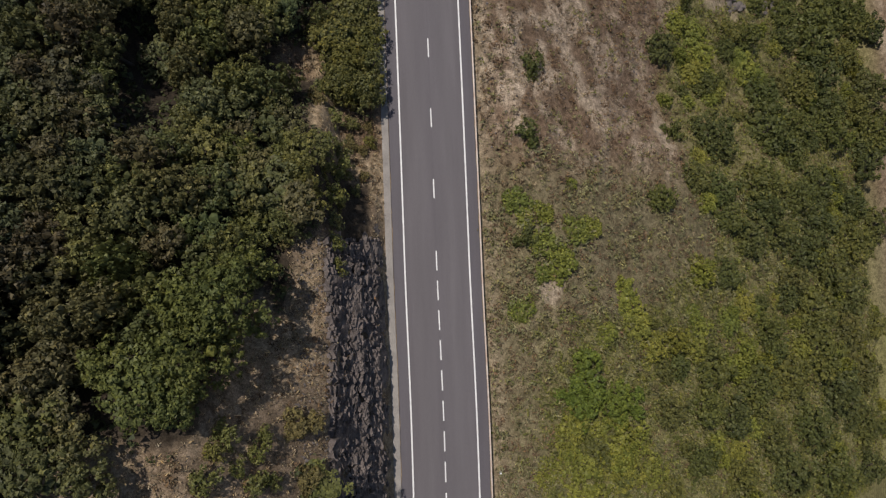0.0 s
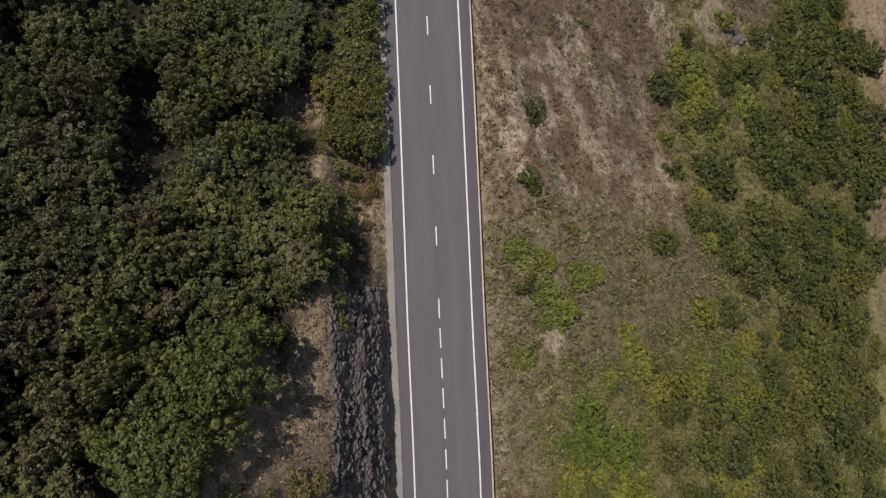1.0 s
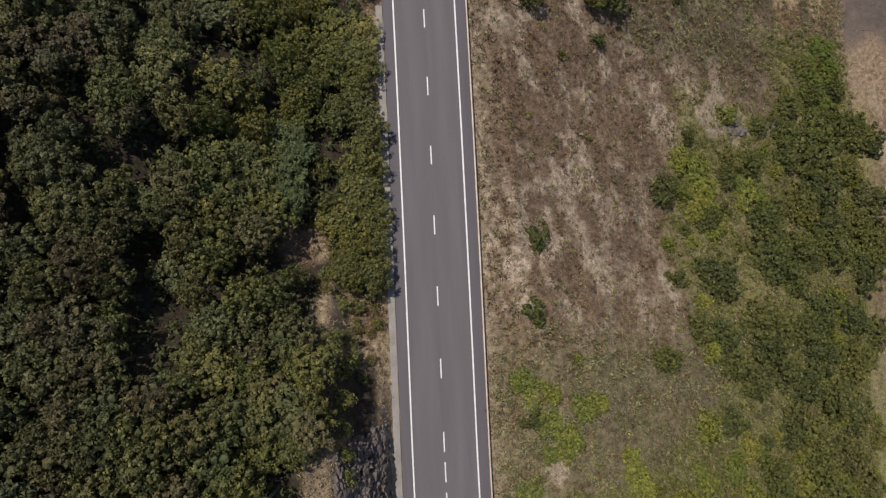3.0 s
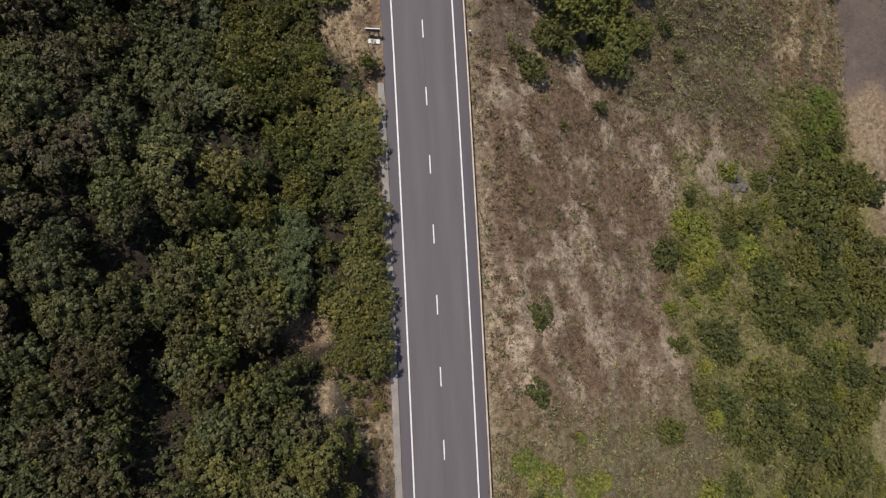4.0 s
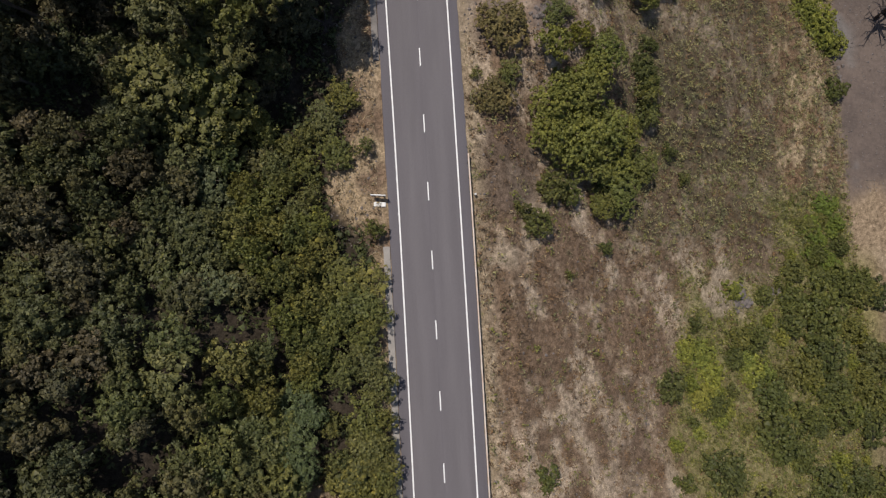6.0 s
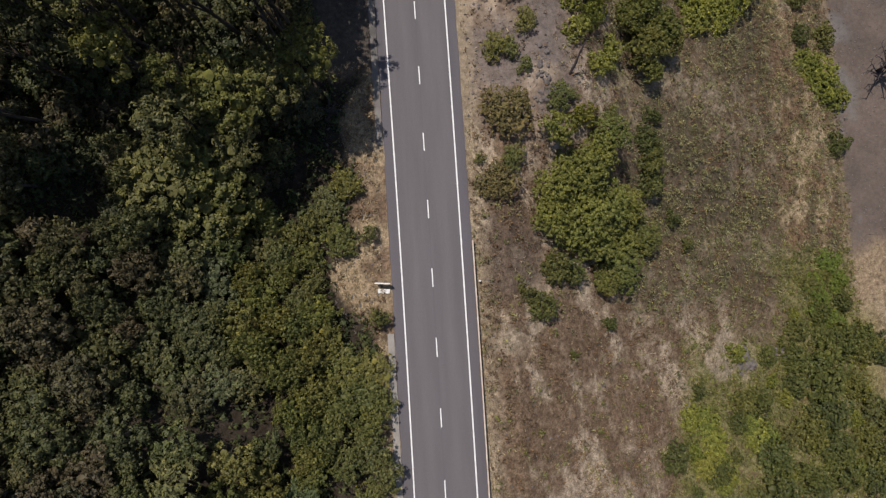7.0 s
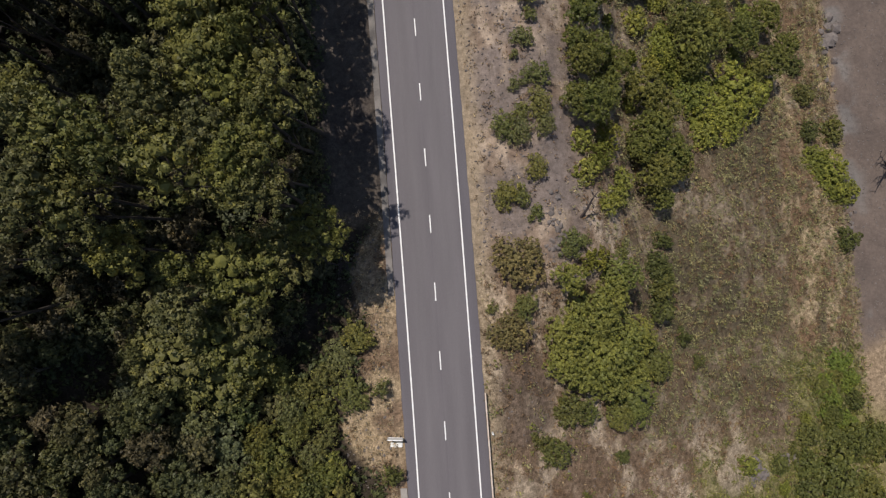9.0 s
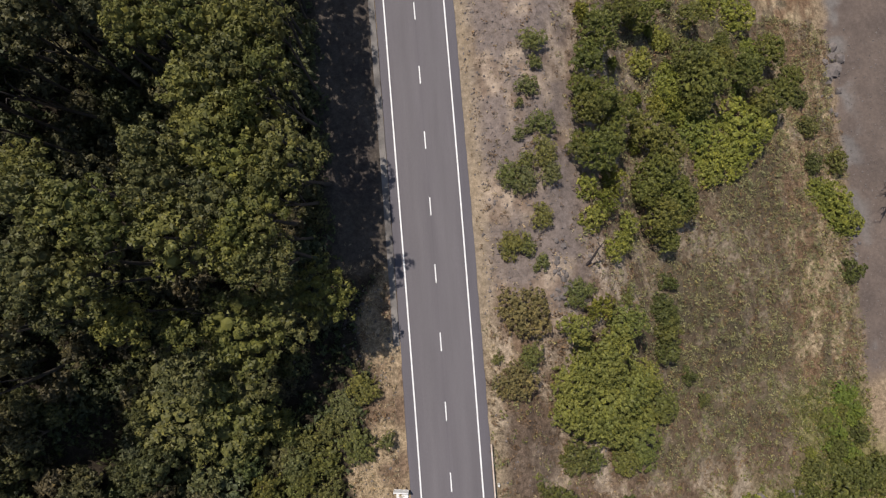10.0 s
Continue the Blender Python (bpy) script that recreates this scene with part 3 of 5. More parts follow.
def roadside_board(x, y):
    z = float(land(x, y))
    board = tagged(new("roadside_board"), "brown board with white back and frame on two posts", "sign")
    board.matrix_basis = pose(x, y, z, 0, 0, -3)
    part("panel", from_bm("panel", bm_box(bmesh.new(), -0.74, 0.74, -0.03, 0.0, 0.62, 1.42, 0.008), BOARD), board, "dark brown face")
    part("back_panel", from_bm("back_panel", bm_box(bmesh.new(), -0.74, 0.74, 0.004, 0.03, 0.62, 1.42, 0.006), WHITE), board, "white back")
    for x0, x1, z0, z1 in ((-0.82, 0.82, 1.424, 1.50), (-0.82, 0.82, 0.54, 0.616), (-0.82, -0.744, 0.62, 1.42), (0.744, 0.82, 0.62, 1.42)):
        part("frame_bar", from_bm("frame_bar", bm_box(bmesh.new(), x0, x1, -0.055, 0.055, z0, z1, 0.01), WHITE), board, "white frame bar")
    for px in (-0.5, 0.5):
        part("post", from_bm("post", bm_box(bmesh.new(), px - 0.05, px + 0.05, -0.05, 0.05, -0.4, 0.536, 0.01), BOARD), board)
    part("footing", from_bm("footing", bm_box(bmesh.new(), -0.55, 0.75, -1.15, -0.66, -0.4, 0.14, 0.03), WHITE), board, "white concrete footing")


roadside_board(float(centre(51.6)) - 5.45, 51.6)


# ---------------- rock cutting ----------------
def hull_mesh(name, seed, sx, sy, sz, material, points=13):
    rng = np.random.default_rng(seed)
    bm = bmesh.new()
    for p in sphere_dirs(points, rng):
        bm.verts.new((p[0] * sx * rng.uniform(0.8, 1.1), p[1] * sy * rng.uniform(0.8, 1.1), p[2] * sz * rng.uniform(0.8, 1.1)))
    made = bmesh.ops.convex_hull(bm, input=list(bm.verts))
    loose = [v for v in bm.verts if not v.link_faces]
    bmesh.ops.delete(bm, geom=loose, context="VERTS")
    return from_bm(name, bm, material)


def build_rock_face():
    us, ys = np.arange(-9.9, -5.35, 0.13), np.arange(-46, 17, 0.2)
    u, y = np.meshgrid(us, ys)
    x = u + centre(y)
    block = np.floor(rough(u * 1.0, y * 0.45, 1.0, 51, 2) * 6) / 6
    fade = 1 - ease(y + (rough(u, y, 2.0, 59) - 0.5) * 6, -5, 5)
    edge = ease(u, -9.9, -9.2) * (1 - ease(u, -5.9, -5.4))
    z = land(x, y) + 0.10 + ((block - 0.45) * 1.5 + (rough(u, y * 0.6, 0.5, 54, 2) - 0.5) * 0.6) * fade * edge - 0.35 * (1 - fade) - 0.25 * (1 - edge)
    x = x + (rough(u * 1.4, y * 0.5, 0.9, 57, 2) - 0.5) * 0.9 * edge * fade
    i = np.arange(u.size).reshape(u.shape)
    faces = np.stack((i[:-1, :-1], i[:-1, 1:], i[1:, 1:], i[1:, :-1]), -1).reshape(-1, 4)
    face = tagged(new("rock_face", mesh_of("rock_face", np.stack((x, y, z), -1).reshape(-1, 3), faces, ROCK)), "dark broken volcanic rock cutting above the road", "rock face", kind="structure")
    kinds = [hull_mesh("rock", 60 + k, 0.5, 0.85, 0.6, ROCK) for k in range(8)]
    rng = random.Random(12)
    for k in range(290):
        uu, yy = rng.uniform(-8.9, -5.7), rng.uniform(-33, 0)
        xx = float(centre(yy)) + uu
        s = rng.uniform(0.3, 0.8)
        part("rock", rng.choice(kinds), face, "", Matrix.LocRotScale((xx, yy, float(land(xx, yy)) + 0.15 + rng.uniform(-0.1, 0.25)), Euler((rng.uniform(-0.5, 0.5), rng.uniform(-0.4, 0.4), rng.uniform(-0.5, 0.5))), (s * rng.uniform(0.7, 1.2), s * rng.uniform(0.8, 1.5), s)))


build_rock_face()


def build_rubble():
    rng = np.random.default_rng(31)
    n = 2600
    y = rng.uniform(-36, 1, n)
    u = rng.uniform(-9.6, -6.0, n)
    x = u + centre(y)
    r = 0.10 + 0.22 * rng.random(n) ** 2
    cube = np.array(((-1, -1, -1), (1, -1, -1), (1, 1, -1), (-1, 1, -1), (-1, -1, 1), (1, -1, 1), (1, 1, 1), (-1, 1, 1)))
    quad = np.array(((3, 2, 1, 0), (4, 5, 6, 7), (0, 1, 5, 4), (1, 2, 6, 5), (2, 3, 7, 6), (3, 0, 4, 7)))
    v = cube[None] * (0.55 + 0.6 * rng.random((n, 8, 3))) * (r[:, None] * np.stack((0.8 + 0.4 * rng.random(n), 1.0 + 0.9 * rng.random(n), 0.8 + 0.5 * rng.random(n)), 1))[:, None]
    a = rng.uniform(-0.6, 0.6, n)
    v = np.stack((v[..., 0] * np.cos(a)[:, None] - v[..., 1] * np.sin(a)[:, None], v[..., 0] * np.sin(a)[:, None] + v[..., 1] * np.cos(a)[:, None], v[..., 2]), -1)
    v = v + np.stack((x, y, land(x, y) + 0.22), 1)[:, None]
    f = quad[None] + 8 * np.arange(n)[:, None, None]
    tagged(new("rubble", mesh_of("rubble", v.reshape(-1, 3), f.reshape(-1, 4), ROCK)), "broken angular rock lying on the cutting", "rubble", kind="stuff")


build_rubble()


# ---------------- boulders and stones ----------------
def build_boulders():
    kinds = [hull_mesh("boulder", 80 + k, 1.0, 0.9, 0.7, STONE, 18) for k in range(5)]
    rng = random.Random(5)
    spots = []
    for cx, cy, sx, sy, n, size, words in (
            (67.5, 109.5, 2.0, 3.2, 17, 1.2, "grey boulder heaped beside the dirt track"),
            (66.0, 103.0, 1.4, 2.0, 5, 0.6, "grey boulder heaped beside the dirt track"),
            (10.0, 74.6, 0.7, 3.2, 22, 0.38, "purple-grey stone in a heap on dusty ground"),
            (9.5, 72.0, 0.6, 1.2, 8, 0.3, "purple-grey stone in a heap on dusty ground"),
            (44.2, 37.3, 1.5, 1.3, 14, 0.8, "grey stone of an outcrop on the dry slope"),
            (51.5, 38.4, 2.8, 1.4, 18, 0.6, "grey stone of an outcrop on the dry slope"),
            (3.0, 86.5, 0.8, 2.0, 8, 0.25, "pale stone on the dusty verge"),
            (14.2, 77.0, 0.8, 2.4, 8, 0.3, "purple-grey stone in a heap on dusty ground"),
            (69.0, 78.0, 0.8, 4.0, 9, 0.4, "grey boulder heaped beside the dirt track")):
        for _ in range(n):
            x, y = rng.gauss(cx, sx * 0.6), rng.gauss(cy, sy * 0.6)
            s = size * rng.uniform(0.55, 1.25)
            ob = new("boulder", rng.choice(kinds))
            ob.matrix_basis = Matrix.LocRotScale((x, y, float(land(x, y)) + 0.18 * s), Euler((rng.uniform(-0.3, 0.3), rng.uniform(-0.3, 0.3), rng.uniform(0, 6.28))), (s, s, s))
            tagged(ob, words, "boulder", "boulders")


build_boulders()


def build_gravel():
    rng = np.random.default_rng(9)
    xs, ys = [], []
    for n, u0, u1, y0, y1 in ((1500, 5.2, 15, 70, 112), (900, 66, 73, 42, 112), (500, -11, -5.4, 46, 74), (700, -12, -9.4, -30, 4), (900, 5.0, 30, 10, 60), (1300, 73, 86, 55, 116)):
        x, y, u, _ = scatter(n, n, u0, u1, y0, y1)
        xs.append(x)
        ys.append(y)
    x, y = np.concatenate(xs), np.concatenate(ys)
    r = 0.05 + 0.16 * rng.random(len(x)) ** 3
    octa = np.array(((1, 0, 0), (0, 1, 0), (-1, 0, 0), (0, -1, 0), (0, 0, 0.8), (0, 0, -0.8)))
    tri = np.array(((0, 1, 4), (1, 2, 4), (2, 3, 4), (3, 0, 4), (1, 0, 5), (2, 1, 5), (3, 2, 5), (0, 3, 5)))
    v = octa[None] * r[:, None, None] * (0.6 + 0.8 * rng.random((len(x), 6, 1))) + np.stack((x, y, land(x, y) + 0.02), 1)[:, None]
    f = tri[None] + 6 * np.arange(len(x))[:, None, None]
    tagged(new("gravel", mesh_of("gravel", v.reshape(-1, 3), f.reshape(-1, 3), STONE)), "loose grey stones strewn over dusty ground", "gravel", kind="stuff")


build_gravel()


# ---------------- trees and bushes ----------------
def plant(name, words, category, group, trunk, crown):
    root = tagged(new(name), words, category, group)
    part("trunk", trunk, root)
    part("crown", crown, root)
    return root


def stand(kinds, x, y, r, h, rng):
    """A copy of the kind whose size suits best, on the ground, turned and scaled a little."""
    ob, r0, h0 = min(kinds, key=lambda k: abs(math.log(k[1] / r)) + 0.6 * abs(math.log(k[2] / h)) + rng.uniform(0, 0.35))
    s, sz = r / r0, h / h0
    new_ob = copy_thing(ob, Matrix.Identity(4))
    new_ob.matrix_basis = Matrix.LocRotScale((x, y, float(land(x, y))), Euler((0, 0, rng.uniform(0, math.tau))), (s, s, sz))
    return new_ob


def make_kinds(name, words, category, group, material, specs, seed, low=0.25, tuft=0.42, bark=None, girth=1.0, slim=1.0):
    kinds = []
    for k, (r, h, tufts, per, leaf, lobes) in enumerate(specs):
        trunk = trunk_mesh("trunk", h * 0.8, (0.05 + 0.035 * h ** 0.8) * girth, r * 0.55, 4, seed + k, bark)
        crown = crown_mesh("crown", r, h, h * low, tufts, per, leaf, material, seed + k, tuft, lobes, slim)
        kinds.append((plant(name, words, category, group, trunk, crown), r, h))
    return kinds


def clear(kinds):
    """The patterns themselves leave the scene; their copies stay."""
    for ob, _, _ in kinds:
        for o in (*ob.children_recursive, ob):
            bpy.data.objects.remove(o)


WOOD_KINDS = make_kinds("broadleaf_tree", "dense dark green broadleaf tree in the hillside wood", "tree", "trees of the hillside wood", LEAF_WOOD,
                        ((1.7, 4.2, 62, 19, 0.15, 7), (1.8, 5.4, 66, 19, 0.15, 8), (2.3, 5.0, 96, 19, 0.15, 9), (2.4, 6.4, 100, 19, 0.155, 9), (2.9, 6.2, 140, 19, 0.155, 11), (3.6, 9.0, 210, 19, 0.155, 13)), 100, 0.05, 0.42)
DEEP_KINDS = make_kinds("shady_tree", "brownish-green broadleaf tree deep in the wood, leaves darkened for shade", "tree", "trees deep in the wood", LEAF_DARKENED,
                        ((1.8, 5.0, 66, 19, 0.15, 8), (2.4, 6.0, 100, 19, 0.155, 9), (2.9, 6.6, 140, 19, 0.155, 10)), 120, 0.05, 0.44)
YOUNG_KINDS = make_kinds("young_tree", "young tree below the grove, leaves darkened to deepen its shade", "tree", "young trees below the grove", LEAF_DARKENED,
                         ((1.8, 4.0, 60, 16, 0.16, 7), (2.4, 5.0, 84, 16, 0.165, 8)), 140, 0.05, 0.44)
LONE_KINDS = make_kinds("spreading_tree", "large leafy mid-green tree beside the dry clearing", "tree", "trees beside the clearing", LEAF_LONE,
                        ((2.4, 9.0, 110, 20, 0.15, 8), (3.6, 10.0, 230, 20, 0.15, 11)), 130, 0.2, 0.44)
EDGE_KINDS = make_kinds("roadside_tree", "low yellowish-green broadleaf tree beside the road", "tree", "trees beside the road", LEAF_EDGE,
                        ((1.1, 1.9, 46, 15, 0.125, 6), (1.7, 2.8, 84, 15, 0.13, 8), (2.2, 3.4, 124, 15, 0.135, 9), (2.8, 4.4, 180, 15, 0.14, 11)), 150, 0.0, 0.38)
PALE_KINDS = make_kinds("feathery_tree", "blue-green feathery small tree in the wood", "tree", "", LEAF_PALE, ((2.1, 4.0, 170, 16, 0.15, 6),), 180, 0.2, 0.34, None, 1.0, 0.5)
GROVE_KINDS = make_kinds("tall_tree", "tall slender tree with a clumped olive-green crown", "tree", "tall trees of the grove", LEAF_GROVE,
                         ((2.3, 23, 66, 24, 0.15, 10), (2.8, 22, 84, 24, 0.15, 12), (3.0, 13, 96, 24, 0.15, 12), (2.4, 15, 70, 24, 0.15, 10)), 200, 0.62, 0.46, SHADE_BARK, 0.4)
FAR_KINDS = make_kinds("tall_tree", "tall slender tree at the back and unseen edge of the grove, leaves darkened", "tree", "tall trees of the grove", LEAF_DARKENED, ((2.4, 22, 60, 20, 0.17, 9), (2.8, 16, 76, 20, 0.17, 10)), 250, 0.6, 0.48, SHADE_BARK, 0.4)
SHRUB_KINDS = make_kinds("shrub", "rounded olive-green shrub on the dry slope", "shrub", "shrubs on the slope", LEAF_OLIVE,
                         ((0.9, 1.0, 42, 11, 0.13, 4), (1.3, 1.4, 66, 12, 0.14, 5), (1.9, 1.9, 105, 12, 0.155, 6), (2.6, 2.4, 150, 12, 0.17, 7), (3.3, 2.9, 200, 12, 0.18, 8)), 300, 0.05, 0.36)
THICKET_KINDS = make_kinds("small_tree", "bushy dark green tree below the road", "tree", "trees below the road", LEAF_THICKET,
                           ((1.7, 4.0, 120, 15, 0.135, 9), (2.2, 4.6, 170, 15, 0.14, 10), (2.7, 5.4, 230, 15, 0.14, 12)), 400, 0.2, 0.30)
LEAFY_KINDS = make_kinds("leafy_tree", "spreading bright olive-green tree below the road", "tree", "leafy trees below the road", LEAF_LEAFY,
                         ((2.0, 3.8, 170, 15, 0.13, 9), (2.7, 4.6, 260, 15, 0.13, 12)), 450, 0.15, 0.27)
BRIGHT_KINDS = make_kinds("bright_bush", "low sprawling yellow-green bush", "bush", "yellow-green bushes", LEAF_BRIGHT,
                          ((1.0, 0.7, 75, 12, 0.125, 6), (1.6, 1.0, 140, 12, 0.135, 8), (2.4, 1.4, 230, 12, 0.145, 10), (3.4, 1.8, 330, 12, 0.155, 12)), 500, 0.0, 0.27)
LUSH_KINDS = make_kinds("lush_bush", "lush fresh-green bush with a smooth low dome", "bush", "fresh-green bushes", LEAF_LUSH,
                        ((1.8, 1.7, 180, 13, 0.13, 4), (2.5, 2.1, 280, 13, 0.135, 5)), 540, 0.0, 0.24)
GOLDEN_KINDS = make_kinds("golden_bush", "low yellowish bush, dry at its tips", "bush", "yellowish bushes", LEAF_GOLDEN,
                          ((1.4, 1.4, 90, 12, 0.12, 5), (2.6, 1.1, 200, 12, 0.125, 7)), 560, 0.0, 0.26)
DRY_KINDS = make_kinds("dry_bush", "round brownish half-dry bush", "bush", "half-dry bushes", LEAF_DRY,
                       ((1.4, 1.3, 110, 13, 0.11, 5), (2.8, 2.2, 240, 13, 0.13, 8)), 580, 0.0, 0.26)

LONE = [
    (-15.9, -4.1, 3.3, 10.4), (-17.8, -7.4, 3.0, 10.4), (-20.1, -9.4, 2.3, 6.5), (-15.0, -1.3, 1.8, 7.7), (-18.7, -4.3, 2.3, 9.6), (-22.3, -7.8, 1.9, 7.4),
    (-17.9, -10.2, 1.6, 6.0)]
WOOD = [
    (-25.9, -4.5, 2.3, 7.6), (-27.5, -2.2, 2.1, 6.9), (-23.3, -3.8, 2.1, 8.9), (-21.6, -3.1, 2.0, 8.1), (-21.2, -5.5, 1.8, 8.0), (-28.1, -5.6, 1.9, 6.4),
    (-25.6, -7.5, 1.9, 6.2), (-26.7, -8.6, 1.6, 6.0), (-25.2, -11.0, 2.1, 3.3), (-26.3, -11.1, 2.0, 3.9), (-23.5, -12.7, 1.7, 3.4), (-25.1, -13.8, 2.1, 3.8),
    (-22.6, -14.7, 1.6, 4.3), (-23.7, 2.5, 2.9, 4.9), (-19.1, 1.4, 2.4, 4.8), (-26.2, 1.6, 2.0, 5.4), (-28.1, 0.4, 2.1, 6.0), (-21.0, 0.5, 1.7, 5.2),
    (-16.9, 0.0, 2.0, 5.5), (-14.3, 4.7, 2.8, 2.5), (-16.3, 4.7, 2.1, 3.3), (-11.9, 3.8, 1.9, 3.3), (-15.8, 6.7, 2.1, 3.0), (-18.2, 5.0, 2.2, 4.2)]
WOOD += [
    (-20.2, 4.4, 2.0, 4.6), (-22.2, 4.7, 1.9, 4.7), (-24.2, 5.0, 1.9, 4.8), (-26.4, 4.5, 2.0, 4.9), (-28.6, 4.4, 2.2, 5.1), (-28.4, 6.9, 2.0, 4.9),
    (-29.7, 5.5, 1.6, 5.1), (-26.3, 7.1, 1.9, 4.8), (-23.6, 7.5, 1.9, 4.8), (-22.1, 8.1, 1.6, 3.5), (-20.1, 8.4, 2.3, 3.2), (-17.6, 10.2, 1.9, 3.9),
    (-16.0, 10.4, 2.2, 3.3), (-14.4, 11.2, 2.0, 3.1), (-12.2, 8.6, 2.0, 3.3), (-20.5, 12.3, 2.6, 5.6), (-18.3, 14.7, 2.4, 7.6), (-16.7, 14.6, 2.5, 6.4),
    (-16.0, 12.8, 2.0, 3.9), (-18.5, 12.1, 2.2, 5.3), (-21.7, 15.8, 1.9, 7.3), (-29.3, 12.5, 2.8, 5.6), (-27.8, 12.8, 2.0, 5.5), (-30.9, 13.1, 1.9, 5.9)]
WOOD += [
    (-26.5, 10.2, 1.7, 4.8), (-28.0, 9.7, 2.1, 4.9), (-29.7, 9.5, 2.3, 5.1), (-31.1, 10.6, 1.6, 5.4), (-21.7, 19.0, 2.7, 6.6), (-19.1, 20.5, 2.9, 5.9),
    (-17.3, 22.3, 2.4, 4.6), (-23.2, 20.1, 2.0, 6.6), (-31.8, 16.3, 2.1, 6.9), (-30.1, 17.2, 2.2, 7.1), (-28.6, 18.1, 2.0, 7.0), (-27.6, 16.3, 1.8, 6.5)]
EDGE = [
    (-11.5, 22.0, 3.0, 2.7), (-8.2, 23.3, 2.4, 2.4), (-10.5, 17.2, 2.4, 3.3), (-8.0, 16.2, 2.3, 3.3), (-7.5, 19.3, 1.9, 3.0), (-9.0, 25.5, 2.3, 2.7),
    (-8.5, 31.4, 2.4, 2.8), (-9.7, 34.3, 2.6, 2.9), (-11.9, 33.2, 2.3, 3.0), (-9.7, 27.9, 2.8, 2.9), (-7.9, 27.9, 1.8, 2.9), (-9.7, 24.5, 2.8, 2.6),
    (-11.1, 22.3, 2.2, 2.6), (-8.0, 21.4, 2.1, 2.4), (-9.6, 19.5, 2.1, 3.1), (-10.4, 17.0, 2.1, 3.3), (-7.6, 16.8, 2.0, 3.3), (-9.3, 16.1, 1.6, 3.3),
    (-15.0, 16.4, 1.7, 5.1), (-9.8, 42.2, 2.9, 1.6), (-12.8, 42.7, 2.9, 2.1), (-14.7, 45.7, 2.5, 3.6), (-11.0, 39.7, 2.9, 2.0), (-8.5, 39.1, 1.8, 2.1)]
EDGE += [
    (-13.1, 38.5, 2.8, 3.0), (-9.7, 36.7, 2.4, 2.8), (-15.8, 40.2, 2.7, 4.2), (-17.4, 39.0, 2.1, 4.7), (-14.0, 36.2, 2.4, 3.6), (-16.1, 36.7, 2.3, 4.2),
    (-15.1, 48.2, 2.4, 3.8), (-17.3, 46.8, 2.5, 4.5), (-18.3, 43.0, 2.5, 5.4), (-16.4, 43.7, 2.4, 4.5), (-19.6, 48.0, 2.5, 4.6), (-21.5, 49.9, 2.5, 4.4),
    (-21.7, 45.8, 2.4, 5.7), (-20.1, 44.7, 2.3, 5.8), (-13.0, 56.6, 2.4, 2.1), (-14.3, 60.4, 2.2, 1.7), (-12.3, 62.8, 2.1, 2.1), (-9.8, 57.0, 1.2, 2.2),
    (-16.1, 58.5, 1.9, 2.5), (-12.4, 24.1, 1.5, 2.9), (-13.1, 27.4, 1.6, 2.5), (-14.1, 34.4, 1.4, 3.5), (-8.9, 47.9, 1.4, 2.7)]
PALE = [
    (-16.2, 29.4, 2.4, 3.0), (-16.6, 26.6, 2.1, 3.0), (-16.0, 23.9, 2.0, 3.6)]
HEDGE = [
    (-10.5, 7.8, 1.3, 1.7), (-10.4, 5.0, 1.3, 1.6), (-11.0, 7.4, 1.0, 1.4), (-10.1, 2.6, 1.0, 1.4), (-9.9, 0.6, 1.0, 1.4), (-9.6, -1.5, 0.9, 1.3),
    (-11.5, 9.8, 1.2, 1.5), (-10.6, 10.1, 1.1, 1.5), (-11.1, 4.5, 1.1, 1.5), (-9.6, 13.0, 0.8, 1.2), (-7.6, 11.3, 0.7, 1.1), (-15.7, -13.4, 1.1, 1.5),
    (-16.3, -14.4, 0.8, 1.2), (-14.0, -15.3, 0.9, 1.3), (-13.6, -14.3, 0.7, 1.1), (-16.8, -16.2, 1.1, 1.5), (-14.1, -17.7, 1.0, 1.4), (-13.2, -17.8, 0.8, 1.2),
    (-15.1, -16.1, 0.7, 1.1), (-11.2, 13.4, 1.2, 1.3), (-10.1, 8.3, 1.1, 1.3), (-11.3, 10.7, 0.9, 1.1), (-10.0, 4.3, 0.8, 1.1), (-12.6, 16.6, 0.9, 1.1)]
HEDGE += [
    (-8.9, 5.9, 0.6, 0.9)]
DRY = [
    (-11.7, -14.0, 1.7, 1.5), (-11.0, -18.8, 1.2, 1.1), (-13.7, 1.0, 0.9, 0.9), (-12.7, 15.2, 1.0, 0.9), (-8.5, 10.4, 0.7, 0.7), (-7.9, 12.8, 0.6, 0.7),
    (-8.2, 7.5, 0.6, 0.7), (-9.7, 11.0, 0.8, 0.8), (-11.4, 15.8, 0.7, 0.7), (5.3, 70.7, 2.7, 2.1), (4.2, 62.6, 2.1, 1.8)]
